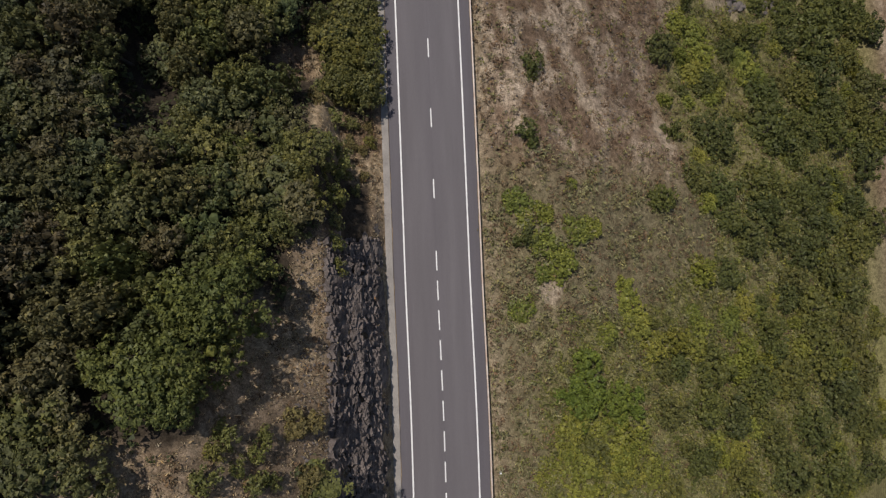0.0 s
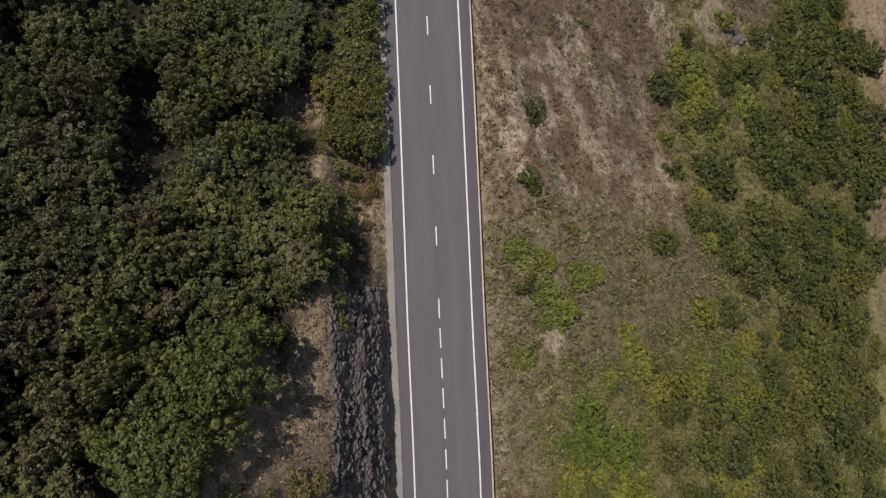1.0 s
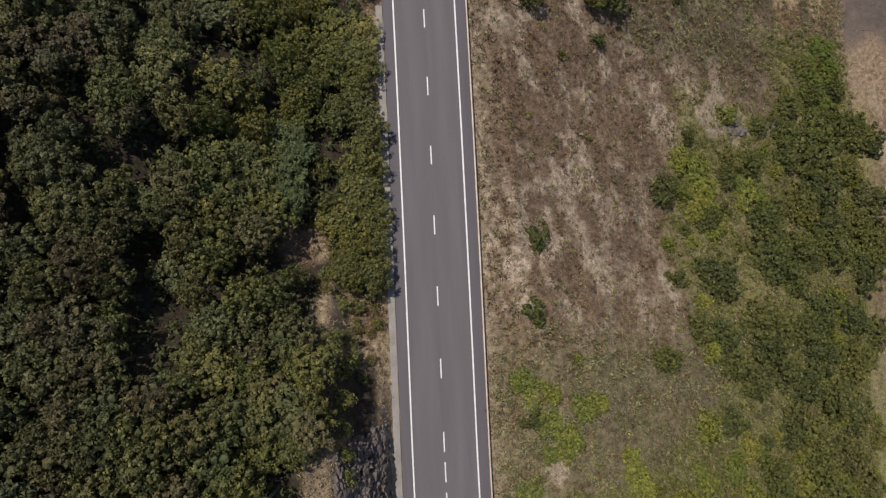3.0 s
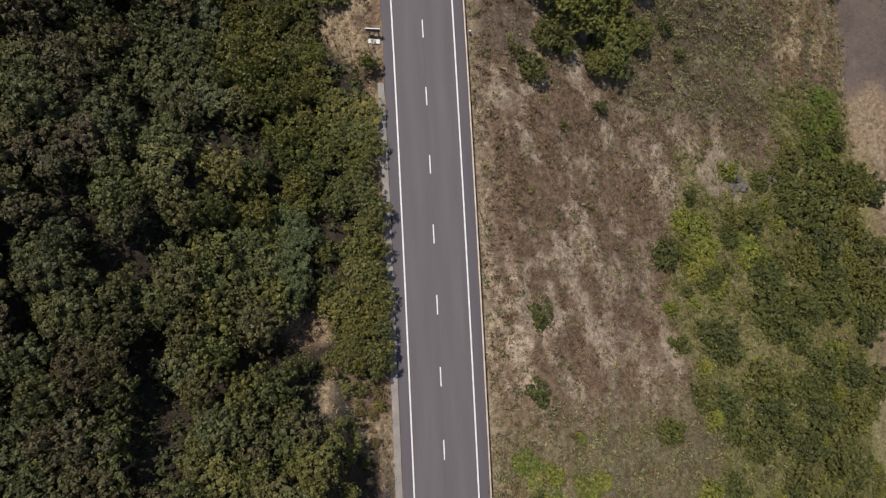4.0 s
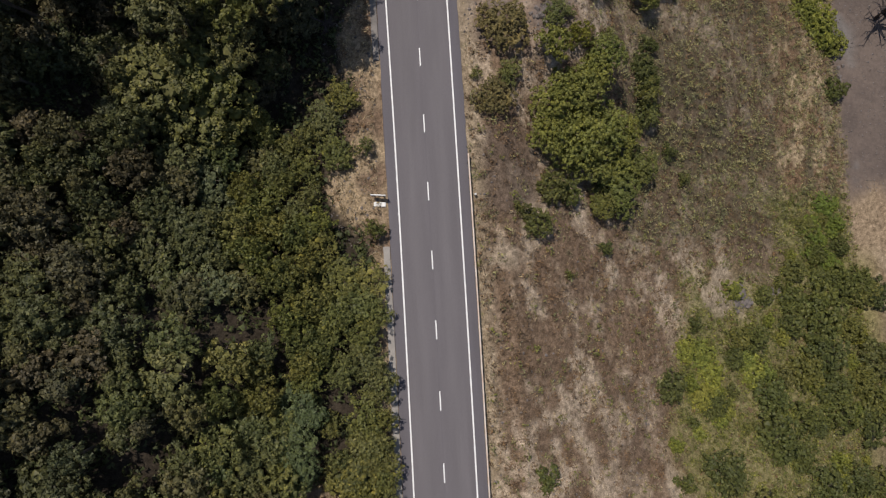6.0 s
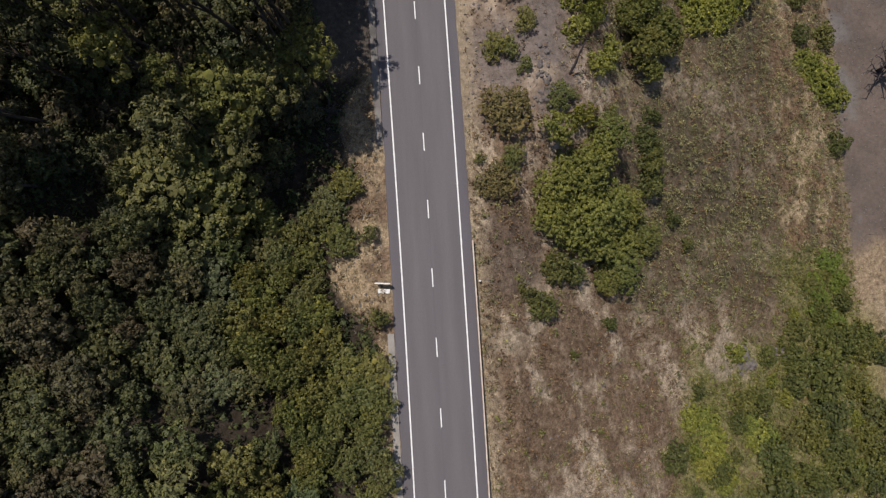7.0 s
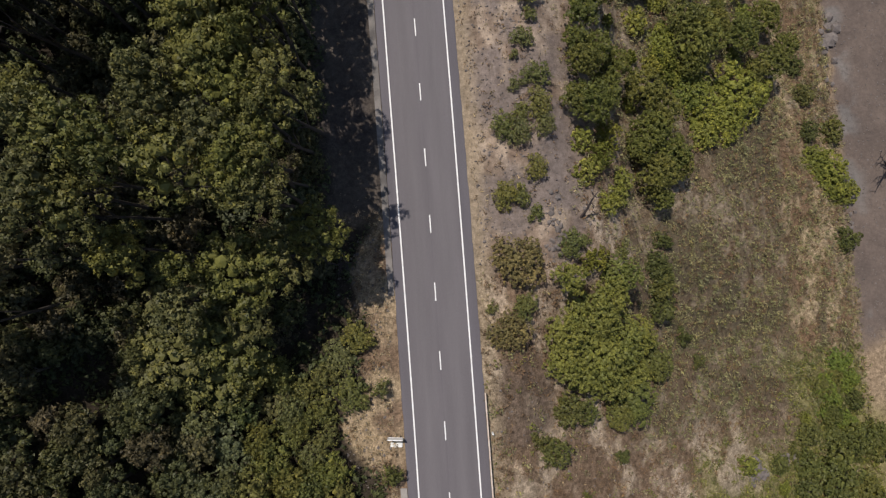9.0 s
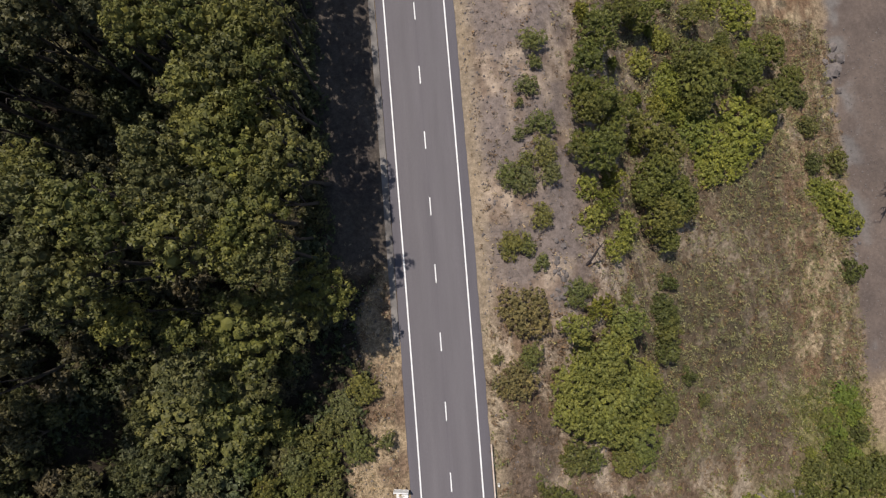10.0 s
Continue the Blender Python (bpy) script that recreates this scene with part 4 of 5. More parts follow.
SHRUBS = [
    (28.7, 26.8, 1.9, 1.8), (9.7, 20.2, 1.4, 1.4), (9.0, 12.3, 1.3, 1.4), (29.4, 15.3, 1.3, 1.4), (35.9, 15.2, 2.9, 2.6), (35.8, 7.7, 2.2, 2.0),
    (43.1, 8.5, 3.1, 2.7), (47.4, 17.3, 3.5, 3.0), (47.5, 23.0, 2.7, 2.4), (45.4, 31.9, 2.2, 2.1), (53.9, 33.0, 2.0, 1.9), (42.1, 31.7, 1.7, 1.6),
    (59.0, 34.3, 3.8, 3.2), (69.1, 38.2, 2.9, 2.5), (65.8, 32.2, 2.3, 2.1), (59.9, 28.0, 3.4, 3.0), (55.5, 25.8, 2.7, 2.4), (70.4, 26.5, 3.3, 2.9),
    (60.9, 22.6, 2.7, 2.4), (67.9, 23.5, 2.3, 2.2), (54.4, 19.2, 2.6, 2.4), (61.9, 19.0, 3.2, 2.8), (51.6, 14.3, 2.5, 2.3), (71.7, 20.0, 3.3, 2.9)]
SHRUBS += [
    (70.8, 15.3, 3.3, 2.9), (56.4, 9.4, 3.0, 2.6), (36.9, 4.1, 2.2, 2.0), (43.3, 5.4, 2.4, 2.2), (50.3, 7.3, 2.4, 2.2), (40.9, 1.6, 2.4, 2.2),
    (46.2, 2.4, 2.3, 2.1), (53.6, 3.4, 2.9, 2.5), (65.1, 7.4, 2.7, 2.4), (63.7, 1.9, 3.1, 2.7), (25.6, 6.0, 1.5, 1.5), (50.6, -0.7, 2.5, 2.3),
    (56.7, -3.2, 3.2, 2.8), (48.1, -4.6, 2.0, 1.9), (47.0, -6.9, 1.7, 1.7), (52.0, -8.6, 3.0, 2.7), (62.9, -6.9, 3.2, 2.8), (43.3, -10.4, 2.1, 2.0),
    (44.2, -13.5, 2.0, 1.9), (52.7, -14.2, 3.3, 2.9), (61.4, -13.6, 2.7, 2.5), (46.9, -17.4, 2.7, 2.5), (57.1, -20.4, 3.3, 2.9), (51.0, -24.8, 3.0, 2.6)]
SHRUBS += [
    (66.7, -19.6, 2.5, 2.3), (65.9, -27.3, 2.8, 2.5), (40.8, -17.6, 2.6, 2.4), (32.4, -14.2, 2.6, 2.3), (27.3, -13.7, 1.4, 1.5), (25.2, -14.1, 1.2, 1.3),
    (31.0, -18.6, 2.3, 2.1), (36.4, -21.1, 2.4, 2.2), (26.0, -18.5, 1.9, 1.8), (43.4, -25.1, 2.4, 2.2), (37.2, -28.2, 2.3, 2.1), (46.2, -29.9, 2.7, 2.4),
    (54.6, -31.7, 3.2, 2.8), (66.6, -34.3, 2.6, 2.4), (30.3, -25.2, 1.9, 1.8), (8.6, 1.2, 1.1, 1.2), (74.3, 4.0, 2.9, 2.6), (11.4, 52.8, 1.7, 2.0),
    (13.8, 52.4, 1.4, 1.7), (7.7, 50.2, 1.0, 1.4), (9.4, 48.6, 1.6, 1.8), (19.1, 45.7, 0.9, 1.2), (13.7, 42.5, 0.5, 0.9), (25.9, 68.4, 1.5, 1.8)]
SHRUBS += [
    (34.0, 34.8, 1.0, 1.4), (59.7, 44.1, 1.8, 2.1), (64.0, 39.0, 2.6, 2.7), (68.3, 39.6, 2.5, 2.6), (72.8, 37.1, 2.3, 2.5), (65.6, 45.8, 1.7, 2.0),
    (7.3, 101.3, 1.4, 1.6), (7.6, 98.8, 0.8, 1.1), (6.8, 96.1, 1.2, 1.4), (5.8, 94.2, 0.5, 0.8), (8.3, 91.8, 1.5, 1.7), (5.7, 90.7, 0.8, 1.1),
    (8.4, 88.3, 1.5, 1.7), (6.2, 87.4, 1.0, 1.3), (4.2, 85.8, 1.5, 1.7), (6.1, 85.1, 1.5, 1.7), (9.0, 86.0, 1.3, 1.5), (8.0, 81.0, 1.3, 1.5),
    (4.3, 78.2, 1.5, 1.7), (6.0, 77.9, 1.1, 1.4), (7.8, 75.9, 0.9, 1.2), (11.5, 72.4, 1.4, 1.6), (13.4, 72.9, 0.7, 1.0), (6.2, 65.6, 1.4, 1.6)]
SHRUBS += [
    (2.4, 65.4, 0.6, 0.9), (18.9, 71.5, 0.9, 1.2), (26.1, 72.7, 1.3, 1.5), (25.0, 69.5, 1.5, 1.7), (26.0, 66.8, 1.8, 1.9), (26.3, 63.6, 1.8, 1.9),
    (25.4, 55.3, 1.4, 1.6), (31.0, 59.3, 1.2, 1.4), (33.4, 55.4, 1.0, 1.3), (65.4, 91.8, 2.2, 2.2), (59.7, 91.0, 1.5, 1.7), (67.1, 72.7, 2.1, 2.2),
    (59.0, 97.2, 1.7, 1.9), (57.5, 102.1, 1.4, 1.6)]
BRIGHT = [
    (34.7, 30.3, 1.7, 1.0), (31.6, 31.2, 1.4, 0.9), (36.0, 27.2, 1.9, 1.1), (33.8, 24.4, 1.6, 0.9), (44.2, 26.6, 1.7, 1.0), (47.4, 26.3, 1.4, 0.9),
    (43.4, 28.2, 1.2, 0.8), (37.0, 21.1, 1.0, 0.7), (33.2, 20.1, 0.9, 0.7), (32.8, 5.8, 1.1, 0.8), (32.6, 11.8, 1.0, 0.7), (7.8, 4.8, 1.1, 0.7),
    (8.6, 3.1, 0.8, 0.6), (10.4, 3.9, 0.9, 0.7), (13.8, 2.2, 1.2, 0.8), (15.9, 2.5, 0.9, 0.6), (10.7, 0.4, 1.2, 0.8), (12.2, -1.7, 1.2, 0.8),
    (10.4, -2.6, 0.7, 0.6), (8.3, -6.4, 1.0, 0.7), (20.4, -6.2, 1.4, 0.8), (21.1, -8.7, 1.3, 0.8), (19.8, -4.3, 0.9, 0.7), (17.4, -9.2, 0.9, 0.6)]
BRIGHT += [
    (23.3, -11.1, 1.4, 0.9), (30.4, -9.4, 1.2, 0.8), (29.8, -8.0, 0.9, 0.7), (38.1, -5.1, 1.0, 0.7), (39.1, -7.7, 1.3, 0.8), (35.3, -9.5, 1.4, 0.9),
    (41.6, -8.4, 0.8, 0.6), (51.5, -6.4, 1.4, 0.9), (57.5, -16.7, 1.7, 1.0), (36.9, -25.7, 1.4, 0.9), (40.2, -23.5, 1.2, 0.8), (13.8, 7.1, 0.5, 0.5),
    (39.5, 0.1, 0.8, 0.6), (45.2, -6.9, 0.6, 0.5), (41.9, 113.7, 2.6, 1.7), (37.2, 114.0, 1.5, 1.2), (27.0, 106.4, 1.4, 1.1), (27.3, 99.8, 1.9, 1.3),
    (45.8, 108.5, 1.4, 1.1), (42.5, 101.1, 1.3, 1.1), (41.1, 94.9, 3.7, 2.3), (34.4, 92.1, 2.9, 1.9), (46.3, 97.0, 2.3, 1.6), (39.6, 90.5, 2.5, 1.7)]
BRIGHT += [
    (34.9, 88.1, 2.0, 1.4), (31.6, 93.5, 2.2, 1.5), (30.3, 96.3, 1.4, 1.1), (62.9, 84.3, 3.1, 1.9), (60.8, 86.2, 2.1, 1.5), (66.3, 81.5, 2.4, 1.6)]
LUSH = [
    (15.1, -14.1, 2.5, 2.1), (18.1, -16.4, 2.2, 1.9), (14.4, -16.5, 2.0, 1.8), (21.1, -17.4, 1.7, 1.6), (13.2, -15.1, 1.3, 1.4), (62.1, 52.3, 2.5, 1.6),
    (64.5, 49.6, 2.3, 1.5), (59.0, 47.9, 2.4, 1.6), (62.8, 42.9, 2.1, 1.4), (58.3, 44.6, 1.5, 1.1)]
GOLDEN = [
    (16.5, -19.9, 2.6, 1.1), (20.0, -21.1, 2.3, 1.0), (14.0, -23.0, 3.0, 1.2), (18.7, -24.3, 2.6, 1.1), (22.7, -25.1, 2.1, 0.9), (12.6, -20.3, 1.5, 0.8),
    (10.8, -23.1, 1.4, 0.7), (17.0, 85.5, 1.8, 1.9), (13.7, 84.6, 1.2, 1.4), (15.9, 82.7, 1.5, 1.7), (14.2, 80.8, 1.3, 1.5), (19.8, 80.5, 1.3, 1.5),
    (18.6, 78.4, 1.2, 1.5), (16.9, 77.3, 1.2, 1.5), (23.5, 102.3, 1.5, 1.7), (14.3, 70.6, 1.5, 1.7)]
THICKET = [
    (20.7, 52.7, 2.6, 3.5), (25.3, 56.5, 2.0, 3.0), (18.6, 51.0, 1.6, 2.6), (21.6, 55.6, 1.6, 2.7), (15.9, 103.3, 2.3, 5.0), (14.1, 99.8, 1.7, 4.2),
    (23.3, 107.9, 1.9, 4.5), (20.5, 108.3, 1.7, 4.2), (15.4, 95.3, 1.9, 4.4), (12.9, 96.3, 1.3, 3.6), (18.1, 94.1, 1.9, 4.5), (13.7, 93.6, 1.7, 4.2),
    (14.5, 88.7, 2.2, 4.9), (17.4, 90.9, 1.6, 4.1), (12.8, 89.1, 1.4, 3.8), (23.8, 92.2, 2.3, 5.1), (25.9, 89.8, 2.4, 5.1), (24.3, 86.7, 2.3, 5.1),
    (27.0, 84.2, 2.4, 5.1), (22.5, 84.5, 1.7, 4.2), (24.8, 81.2, 2.3, 5.0), (29.0, 82.8, 1.8, 4.3), (25.9, 78.1, 1.3, 3.7), (33.2, 100.7, 3.3, 6.4)]
THICKET += [
    (31.6, 103.4, 2.5, 5.3), (37.2, 104.1, 2.0, 4.6), (32.5, 97.7, 1.9, 4.5), (43.4, 104.0, 2.4, 5.2), (49.6, 108.5, 2.2, 4.8), (49.7, 101.0, 2.5, 5.3),
    (46.7, 99.4, 1.6, 4.0), (54.4, 104.7, 1.9, 4.4), (32.8, 110.2, 1.6, 4.1), (38.5, 107.6, 1.2, 3.4)]
LEAFY = [
    (11.2, 68.7, 1.7, 3.6), (18.2, 68.7, 2.0, 3.9), (16.7, 66.1, 2.1, 4.0), (14.4, 64.3, 2.5, 4.5), (11.6, 62.6, 2.3, 4.3), (18.2, 60.1, 2.9, 5.0),
    (14.6, 58.8, 3.1, 5.2), (10.9, 58.7, 2.1, 4.0), (21.0, 55.9, 2.1, 4.1), (16.3, 56.0, 2.4, 4.4), (22.2, 60.6, 2.0, 3.9)]
GAPS = [
    (-25.9, 19.5, 1.8, 1.7), (-26.1, 14.0, 0.9, 1.8), (-24.3, 9.9, 1.1, 0.8), (-16.5, 19.3, 2.6, 0.9), (-23.6, 12.7, 1.5, 3.0), (-18.8, -14.0, 4.5, 2.3),
    (-22.7, -11.4, 2.7, 1.0), (-14.4, -9.1, 3.2, 6.9), (-22.1, 39.0, 3.6, 1.8), (-31.7, 32.6, 1.2, 0.9), (-27.4, 28.2, 1.0, 1.4), (-28.4, 26.6, 0.9, 0.8),
    (-35.6, 27.9, 0.9, 1.8), (-34.7, 23.2, 1.6, 1.4), (-35.6, 46.3, 0.8, 2.0), (-18.4, 18.0, 1.4, 1.0), (-14.8, 22.6, 0.8, 1.4), (-16.1, 20.3, 0.9, 1.0),
    (-17.7, 32.3, 0.6, 1.5)]
GROVE_GAPS = [
    (-30.7, 89.1, 5.1, 4.4), (-33.4, 67.0, 3.8, 3.5), (-36.3, 61.6, 2.0, 2.7), (-25.0, 74.8, 2.4, 1.4), (-28.8, 70.8, 1.4, 1.1), (-21.1, 76.0, 2.6, 1.2),
    (-23.0, 76.8, 3.8, 1.6), (-16.8, 66.5, 3.3, 4.5), (-17.9, 62.2, 3.8, 3.2)]
GROVE_TREES = []
GROVE_TREES += [
    (-22.9, 94.9, 2.1, 25.5), (-19.2, 94.8, 2.2, 24.8), (-17.3, 92, 1.7, 24.4), (-20, 92.2, 2, 25.2), (-21.9, 90, 1.9, 25.1), (-18.4, 88.9, 1.7, 24.5),
    (-21.2, 86.7, 2, 24.6), (-15.9, 85.4, 2.1, 23.4), (-19, 84.4, 2, 24), (-18.3, 80.8, 2, 23.6), (-21, 81.2, 2, 24.3), (-23.5, 79.2, 2.4, 24.5),
    (-24.9, 82.4, 1.8, 24.8), (-27.4, 80, 2, 24.8), (-30, 80.8, 2.3, 24.3), (-32.2, 76.6, 1.9, 23.1), (-30, 75.7, 1.9, 22.9), (-32.2, 82, 1.5, 24),
    (-25.8, 94.6, 1.6, 26), (-16.9, 95.5, 1.7, 24.3), (-29, 71.9, 1.8, 18.5), (-22.3, 70.4, 3, 13.8), (-18.7, 71.8, 2.6, 12.5), (-14.1, 73.8, 2.2, 14)]
GROVE_TREES += [
    (-19.1, 67.7, 2.2, 10.5), (-25.3, 63.7, 3, 9), (-26.9, 67.3, 2.1, 14), (-22.1, 65.9, 2.5, 10.5), (-29.2, 62.7, 2.8, 8.5), (-27.6, 60.2, 3, 6),
    (-24, 61.3, 2.6, 6), (-34.6, 64.5, 1.6, 15), (-35.1, 60.7, 2.3, 8), (-25.9, 70.9, 1.2, 16.3)]

def canopy(x, y):
    """Height of the wood's leaf roof over the ground."""
    u = x - float(centre(y))
    low = float(np.interp(u, (-36, -24, -18, -13, -9, -6), (6.3, 6.0, 4.6, 3.6, 2.8, 2.2)))
    low += 2.6 * float(ease(-y, -3, 1)) * (1 - float(ease(-y, 5, 11))) * float(ease(-u, 13, 16)) - 2.0 * float(ease(-y, 8, 12)) + 2.0 * float(ease(y, 44, 50)) * float(ease(-u, 23, 28))
    return low


def in_gap(x, y, gaps, room=0.0):
    return any(((x - a) / (p + room)) ** 2 + ((y - b) / (q + room)) ** 2 < 1.0 for a, b, p, q in gaps)


plants_rng = random.Random(77)
taken = []
for kinds, rows, swell in ((LONE_KINDS, LONE, 1.1), (WOOD_KINDS, WOOD, 1.08), (EDGE_KINDS, EDGE, 0.94), (PALE_KINDS, PALE, 1.1)):
    for x, y, r, h in rows:
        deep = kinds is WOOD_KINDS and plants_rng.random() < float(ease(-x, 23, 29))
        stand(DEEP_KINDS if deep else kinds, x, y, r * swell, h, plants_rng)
        taken.append((x, y, r))
for x, y, r, h in GROVE_TREES:
    if in_gap(x, y, GROVE_GAPS):
        continue
    stand(GROVE_KINDS, x, y, r * 1.45, h, plants_rng)
    taken.append((x, y, r))
for kinds, rows, swell in ((SHRUB_KINDS, SHRUBS, 1.25), (EDGE_KINDS, HEDGE, 1.15), (DRY_KINDS, DRY, 1.15), (THICKET_KINDS, THICKET, 1.25), (LEAFY_KINDS, LEAFY, 1.25),
                           (BRIGHT_KINDS, BRIGHT, 1.6), (LUSH_KINDS, LUSH, 1.3), (GOLDEN_KINDS, GOLDEN, 1.35)):
    for x, y, r, h in rows:
        shelf = kinds is SHRUB_KINDS and y > 56 and x < 24
        stand(EDGE_KINDS if shelf else kinds, x, y, r * swell, h, plants_rng)

# rows added along the grove's edge to shade the verge, continuing out of view
for k in range(44):
    y = 77.5 + 2.0 * (k % 22) + plants_rng.uniform(-0.6, 0.6)
    x = float(centre(y)) - (12.0 if k < 22 else 14.6) - plants_rng.uniform(0, 1.0)
    if all((x - a) ** 2 + (y - b) ** 2 > 3.2 for a, b, c in taken):
        stand(GROVE_KINDS, x, y, 2.3, plants_rng.uniform(22.0, 24.5), plants_rng)
        taken.append((x, y, 2.2))

# tall trees added thick behind the grove's two hollows for shade; far rows unseen
for x0, x1, y0 in ((-40, -30, 75.6), (-41, -31, 78.2), (-40, -27, 96.0), (-40, -27, 98.8)):
    for k in range(6):
        x, y = x0 + (x1 - x0) * k / 5 + plants_rng.uniform(-0.6, 0.6), y0 + plants_rng.uniform(-0.8, 0.8)
        if all((x - a) ** 2 + (y - b) ** 2 > 2.6 for a, b, c in taken):
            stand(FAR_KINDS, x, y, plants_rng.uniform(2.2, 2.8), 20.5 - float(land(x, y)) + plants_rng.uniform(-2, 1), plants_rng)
            taken.append((x, y, 2.2))

# the rest of the wood, between the trees that stand apart
for tries in range(12000):
    # the fill runs on out of view, so unseen trees shade the hollows
    y = plants_rng.uniform(-27, 119)
    x = plants_rng.uniform(-39 if y < 60 else -52, -6) + float(centre(y))
    u = x - float(centre(y))
    if clearing(np.array(x), np.array(y)) > 0.25 or (u > -9.8 and y < 12) or (y > 70 and u > -11) or (u > -13 and 8 < y < 60):
        continue
    r = plants_rng.uniform(1.4, 2.5)
    if clearing(np.array(x + 0.8 * r), np.array(y)) > 0.4 or in_gap(x, y, GAPS + GROVE_GAPS, 0.55 * r):
        continue
    if y > 66 and plants_rng.random() < 0.6:
        continue
    near = 0.74 if y > 66 else 0.55
    if any((x - a) ** 2 + (y - b) ** 2 < (near * (r + c)) ** 2 for a, b, c in taken):
        continue
    taken.append((x, y, r))
    # mid-height trees with darkened leaves, added to hide trunks round the hollows
    if y > 66 and in_gap(x, y, [(a, b, 1.25 * p, 1.25 * q) for a, b, p, q in GROVE_GAPS]):
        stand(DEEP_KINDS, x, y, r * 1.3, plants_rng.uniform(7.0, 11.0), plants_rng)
    elif y > 66:
        top = 17.5 + (-15 - x) * 0.3 if y > 76 else 3 + (-15 - x) * 0.9
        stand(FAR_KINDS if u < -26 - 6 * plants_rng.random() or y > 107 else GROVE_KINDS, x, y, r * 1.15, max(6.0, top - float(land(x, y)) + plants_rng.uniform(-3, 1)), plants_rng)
    else:
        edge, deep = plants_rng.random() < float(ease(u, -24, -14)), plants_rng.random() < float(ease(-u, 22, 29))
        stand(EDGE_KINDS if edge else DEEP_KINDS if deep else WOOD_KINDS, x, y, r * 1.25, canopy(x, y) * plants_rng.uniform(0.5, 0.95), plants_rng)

# shaded young trees below the grove, leaves darkened to deepen that shade
young = []
for tries in range(2600):
    y = plants_rng.uniform(63, 112)
    x = plants_rng.uniform(-48, -12.8) + float(centre(y))
    r = plants_rng.uniform(1.5, 2.4)
    if (in_gap(x, y, GROVE_GAPS) and x > -24) or any((x - a) ** 2 + (y - b) ** 2 < (0.62 * (r + c)) ** 2 for a, b, c in young):
        continue
    young.append((x, y, r))
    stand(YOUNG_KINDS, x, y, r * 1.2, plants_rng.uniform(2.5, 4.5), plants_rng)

# low bushes that close the gaps of the thicket
for k in range(30):
    x, y = plants_rng.gauss(29, 8.5), plants_rng.gauss(99, 6.0)
    stand(plants_rng.choice((SHRUB_KINDS, BRIGHT_KINDS)), x, y, plants_rng.uniform(0.9, 1.9), plants_rng.uniform(0.8, 1.6), plants_rng)

# more shrubs among the green of the lower slope
low = []
for tries in range(4000):
    if len(low) == 110:
        break
    y = plants_rng.uniform(-38, 50)
    x = plants_rng.uniform(12, 76)
    if (x > 68 and y > 36) or plants_rng.random() > float(green_zone(np.array(x), np.array(y))):
        continue
    r = plants_rng.uniform(0.8, 2.2)
    if any((x - a) ** 2 + (y - b) ** 2 < (0.62 * (r + c)) ** 2 for a, b, c, *_ in low + SHRUBS + BRIGHT):
        continue
    low.append((x, y, r))
    stand(plants_rng.choice((SHRUB_KINDS, SHRUB_KINDS, GOLDEN_KINDS, BRIGHT_KINDS)), x, y, r * 1.15, 0.4 + 0.6 * r, plants_rng)
for kinds in (LONE_KINDS, DEEP_KINDS, YOUNG_KINDS, WOOD_KINDS, EDGE_KINDS, PALE_KINDS, GROVE_KINDS, FAR_KINDS, SHRUB_KINDS, THICKET_KINDS, LEAFY_KINDS, BRIGHT_KINDS, LUSH_KINDS, GOLDEN_KINDS, DRY_KINDS):
    clear(kinds)


def dead_tree(x, y, height, spread, branches, seed, lean=(0.0, 0.0), thick=1.0):
    rng = random.Random(seed)
    root = tagged(new("dead_tree"), "dark leafless dead tree with forked branches", "dead tree")
    root.location = (x, y, float(land(x, y)))
    top = Vector((lean[0], lean[1], height))
    bm = tube(bmesh.new(), [(0, 0, -0.4), top * 0.35 + Vector((0.1, 0.05, 0)), top * 0.7 - Vector((0.08, 0, 0)), top], [0.22 * thick, 0.18 * thick, 0.13 * thick, 0.04])
    part("trunk", from_bm("trunk", bm, DEADWOOD, True), root)
    for k in range(branches):
        a = k * 2.4 + rng.uniform(-0.3, 0.3)
        start = top * rng.uniform(0.35, 0.85)
        tip = start + Vector((math.cos(a), math.sin(a), rng.uniform(0.15, 0.6))) * spread * rng.uniform(0.6, 1.1)
        bend = start.lerp(tip, 0.5) + Vector((rng.uniform(-0.3, 0.3), rng.uniform(-0.3, 0.3), 0.2))
        bm = tube(bmesh.new(), [start, bend, tip], [0.10 * thick, 0.07 * thick, 0.02], 5)
        for j in range(4):
            b = bend.lerp(tip, 0.2 + 0.2 * j)
            tube(bm, [b, b + Vector((rng.uniform(-0.8, 0.8), rng.uniform(-0.8, 0.8), rng.uniform(0.0, 0.6))) * 0.45 * spread], [0.04 * thick, 0.012], 4)
        part("branch", from_bm("branch", bm, DEADWOOD, True), root)


dead_tree(76.4, 86.0, 5.6, 4.6, 16, 3, (-1.2, 0.3), 1.9)
# leaning pole in place of a living small tree's trunk
dead_tree(13.2, 75.3, 3.6, 0.7, 3, 8, (1.2, 2.8), 0.8)
dead_tree(79.0, 113.0, 4.0, 2.4, 9, 5)
dead_tree(-14.2, 70.6, 3.4, 1.6, 9, 21)


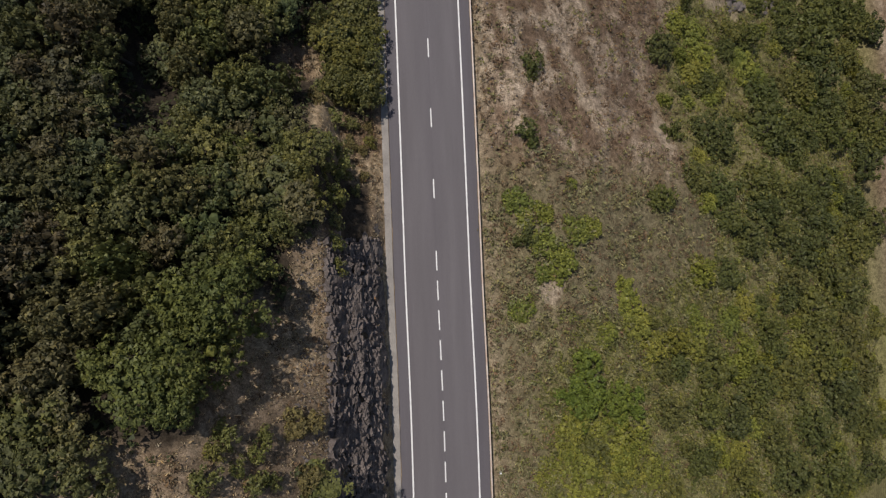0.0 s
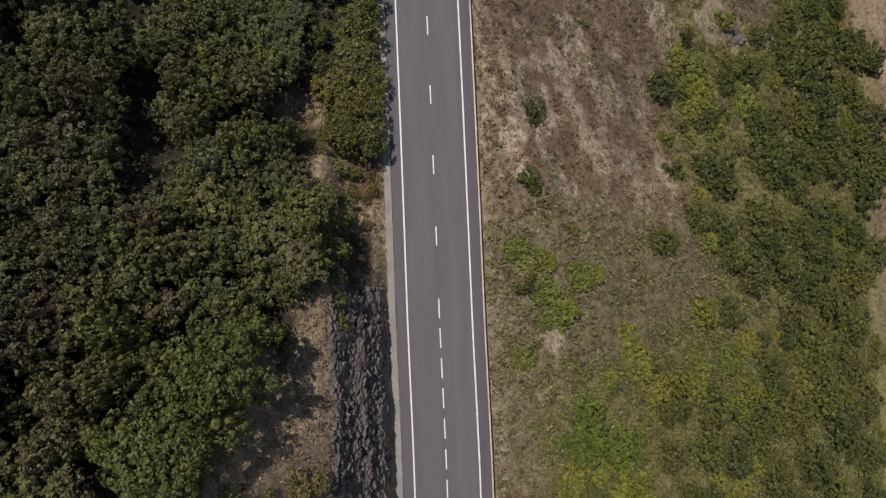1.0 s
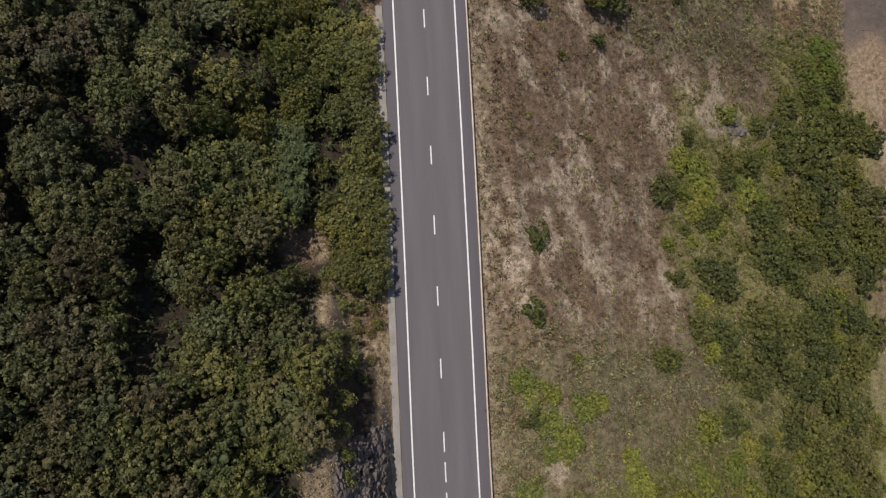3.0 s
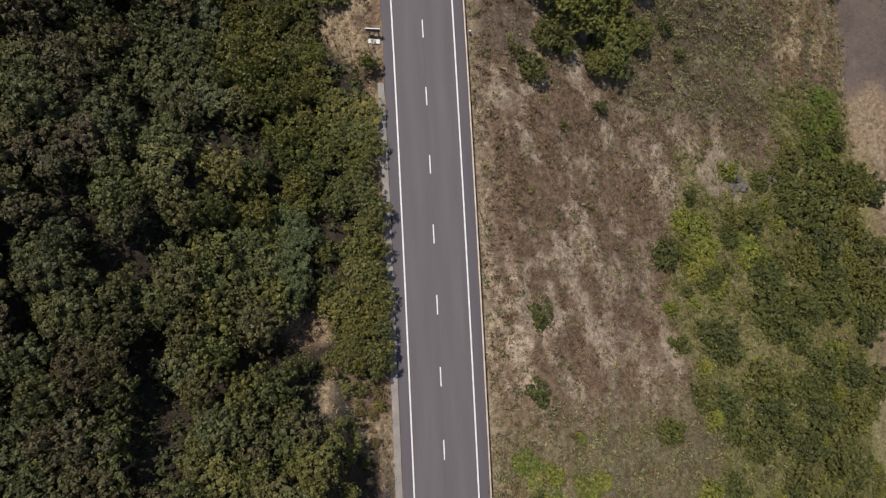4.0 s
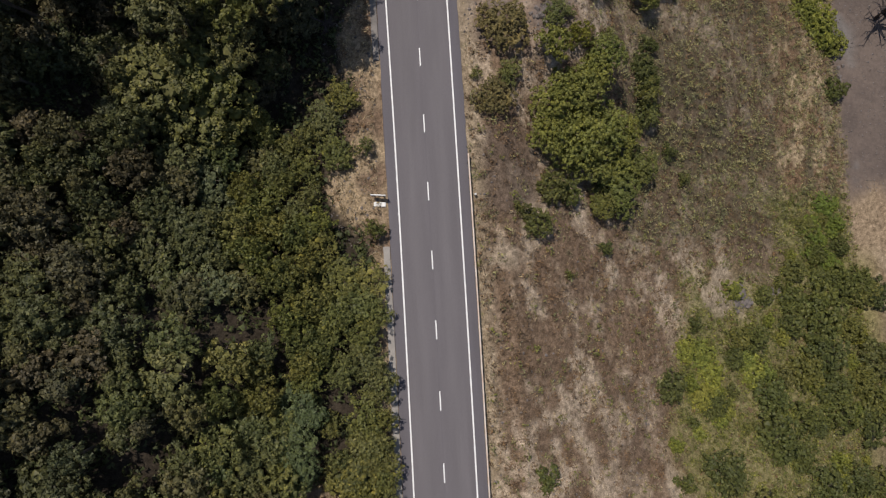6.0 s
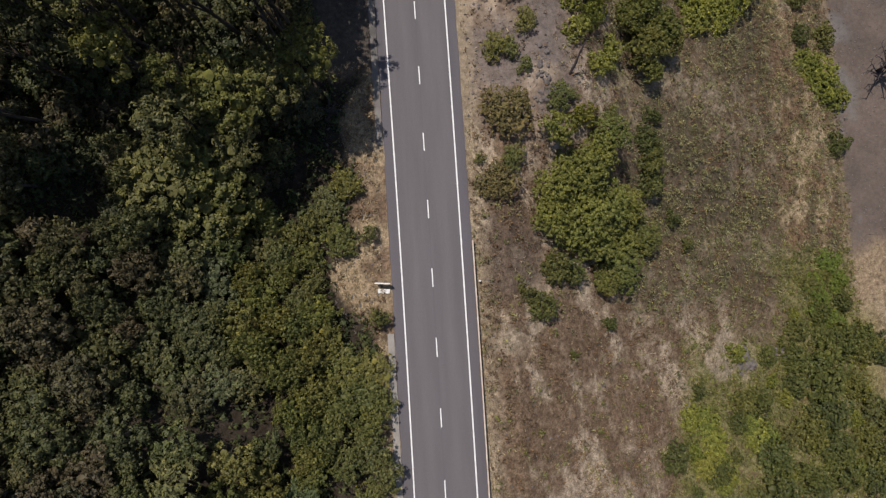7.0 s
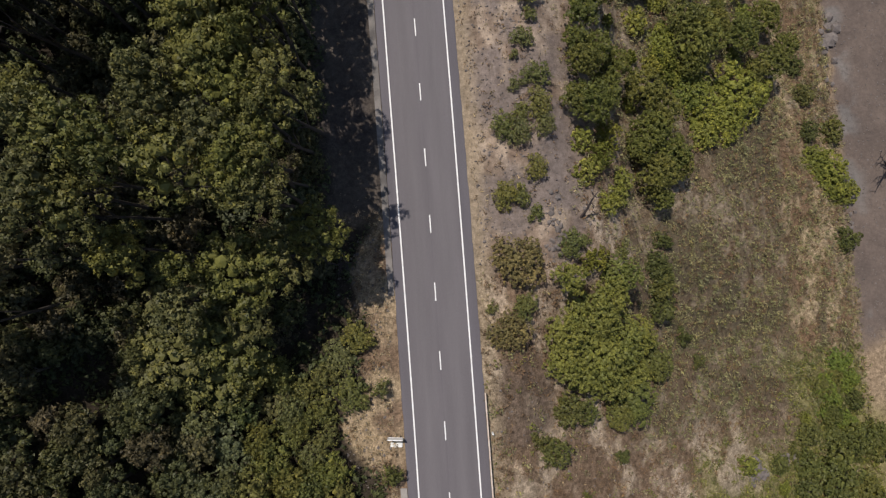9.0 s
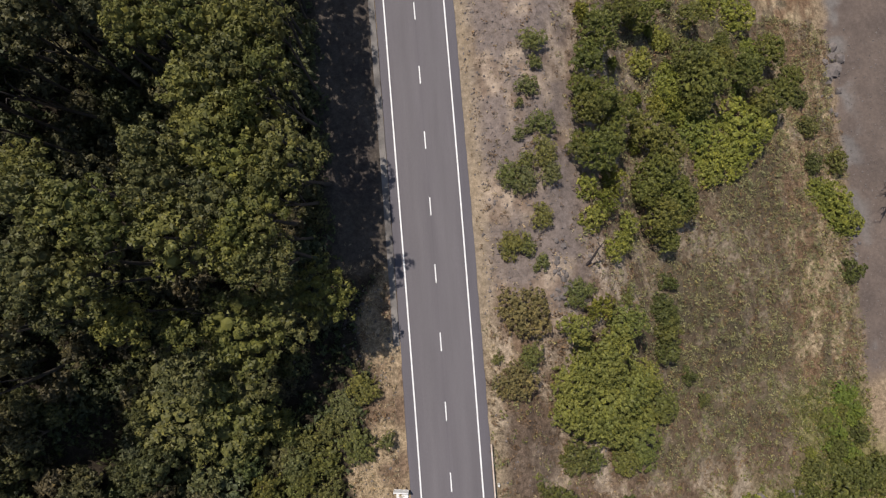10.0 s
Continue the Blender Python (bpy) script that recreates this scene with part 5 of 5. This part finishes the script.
# ---------------- low plants ----------------
def build_cover():
    # clumps added to darken the floor of the grove's two hollows
    rng = np.random.default_rng(71)
    x = np.concatenate((rng.normal(-31, 3.6, 700), rng.normal(-32, 4.2, 1000)))
    y = np.concatenate((rng.normal(67, 2.2, 700), rng.normal(90, 4.5, 1000)))
    q = rng.random(1700)
    tagged(cover("dark_undergrowth", x, y, 0.5 + 0.6 * q, 0.6 + 1.4 * q, 12, 0.22, UNDER, 72, 0.9, 0.1), "dark leafy undergrowth added to darken the grove's gaps", "undergrowth", kind="stuff")

    def pick(n, seed, u0, u1, y0, y1, chance):
        x, y, u, rng = scatter(n, seed, u0, u1, y0, y1)
        keep = rng.random(n) < chance(x, y, u)
        return x[keep], y[keep], rng.random(int(keep.sum()))

    def open_right(x, y, u):
        track = ease(u, 71, 74) * ease(y, 40, 45)
        return (1 - track) * (u > 5.0) * (1 - 0.85 * bare_spot(x, y))

    # straw grass on the slope and the verges
    def straw_here(x, y, u):
        right = open_right(x, y, u) * (1 - 0.85 * dark_scrub(x, y)) * (0.25 + 0.75 * ease(stretched(x, y, 1.9, 15), 0.42, 0.6)) * (1 - 0.8 * green_zone(x, y)) * (1 - 0.7 * ease(-y, -12, -5)) * (1 - 0.6 * ease(y, 66, 74) * (u < 20)) * (1 - 0.75 * ease(y, 42, 50) * ease(u, 18, 26) * (1 - ease(u, 56, 62)))
        return np.where(u > 0, right, clearing(x, y) * (u < -5.5) * (1 - ease(y, 75, 80)) * 0.9)
    x, y, q = pick(40000, 1, -25, 74, -36, 116, straw_here)
    tagged(cover("straw_grass", x, y, 0.16 + 0.22 * q, 0.12 + 0.2 * q, 6, 0.15, STRAW, 2, 0.35, 0.6), "pale dry grass tufts on the slope", "grass", kind="stuff")

    x, y, q = pick(11000, 11, -25, -5.4, -36, 76, straw_here)
    tagged(cover("verge_grass", x, y, 0.16 + 0.25 * q, 0.15 + 0.25 * q, 7, 0.15, STRAW, 12, 0.35, 0.6), "dry straw grass on the bank and verge", "grass", kind="stuff")
    x, y, q = pick(7000, 13, -25, -5.4, -36, 76, lambda x, y, u: clearing(x, y) * (u < -5.6) * ease(rough(x, y, 2.2, 61), 0.45, 0.6))
    tagged(cover("verge_scrub", x, y, 0.2 + 0.4 * q * q, 0.25 + 0.35 * q, 9, 0.12, TWIG, 14, 0.6, 0.2), "low brown scrub on the bank and verge", "scrub", kind="stuff")

    # brown twiggy scrub
    def twig_here(x, y, u):
        return open_right(x, y, u) * (1 - 0.6 * green_zone(x, y)) * (0.25 + 0.75 * ease(rough(x, y, 2.2, 18), 0.42, 0.6)) * (1 - 0.75 * ease(y, 66, 74) * (u < 18))
    x, y, q = pick(34000, 3, 5, 74, -36, 116, twig_here)
    tagged(cover("brown_scrub", x, y, 0.22 + 0.45 * q * q, 0.25 + 0.4 * q, 10, 0.115, TWIG, 4, 0.6, 0.3), "low brown twiggy scrub on the slope", "scrub", kind="stuff")

    # grey-green scrub
    def sage_here(x, y, u):
        band = np.maximum(ease(-y, -16, -4), ease(y, 42, 50) * ease(u, 18, 26))
        return open_right(x, y, u) * (0.12 + 0.88 * band) * (0.45 + 0.55 * ease(rough(x, y, 2.6, 28), 0.35, 0.55)) * (1 - ease(y, 66, 74) * (u < 16))
    x, y, q = pick(32000, 5, 5, 74, -36, 116, sage_here)
    tagged(cover("grey_green_scrub", x, y, 0.28 + 0.6 * q * q, 0.35 + 0.55 * q, 15, 0.125, SAGE, 6, 0.6, 0.3), "low grey-green scrub covering the slope", "scrub", kind="stuff")

    # ferns and low green
    def fern_here(x, y, u):
        return open_right(x, y, u) * (green_zone(x, y) * 0.9 + 0.9 * ease(-y, 3, 15) * ease(u, 7, 13) + 0.04) * (1 - ease(u, 72, 75))
    x, y, q = pick(25000, 7, 5, 76, -38, 60, fern_here)
    tagged(cover("ferns", x, y, 0.3 + 0.45 * q, 0.35 + 0.45 * q, 12, 0.14, FERN, 8, 0.7, 0.3), "low green ferns and herbs on the slope", "ferns", kind="stuff")

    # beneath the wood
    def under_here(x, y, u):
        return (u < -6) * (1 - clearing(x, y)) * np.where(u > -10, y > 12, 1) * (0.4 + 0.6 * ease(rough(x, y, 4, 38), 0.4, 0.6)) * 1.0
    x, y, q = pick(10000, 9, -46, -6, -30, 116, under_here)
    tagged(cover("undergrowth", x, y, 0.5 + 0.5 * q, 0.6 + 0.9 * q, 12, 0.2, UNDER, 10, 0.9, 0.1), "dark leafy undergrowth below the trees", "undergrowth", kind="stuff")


build_cover()
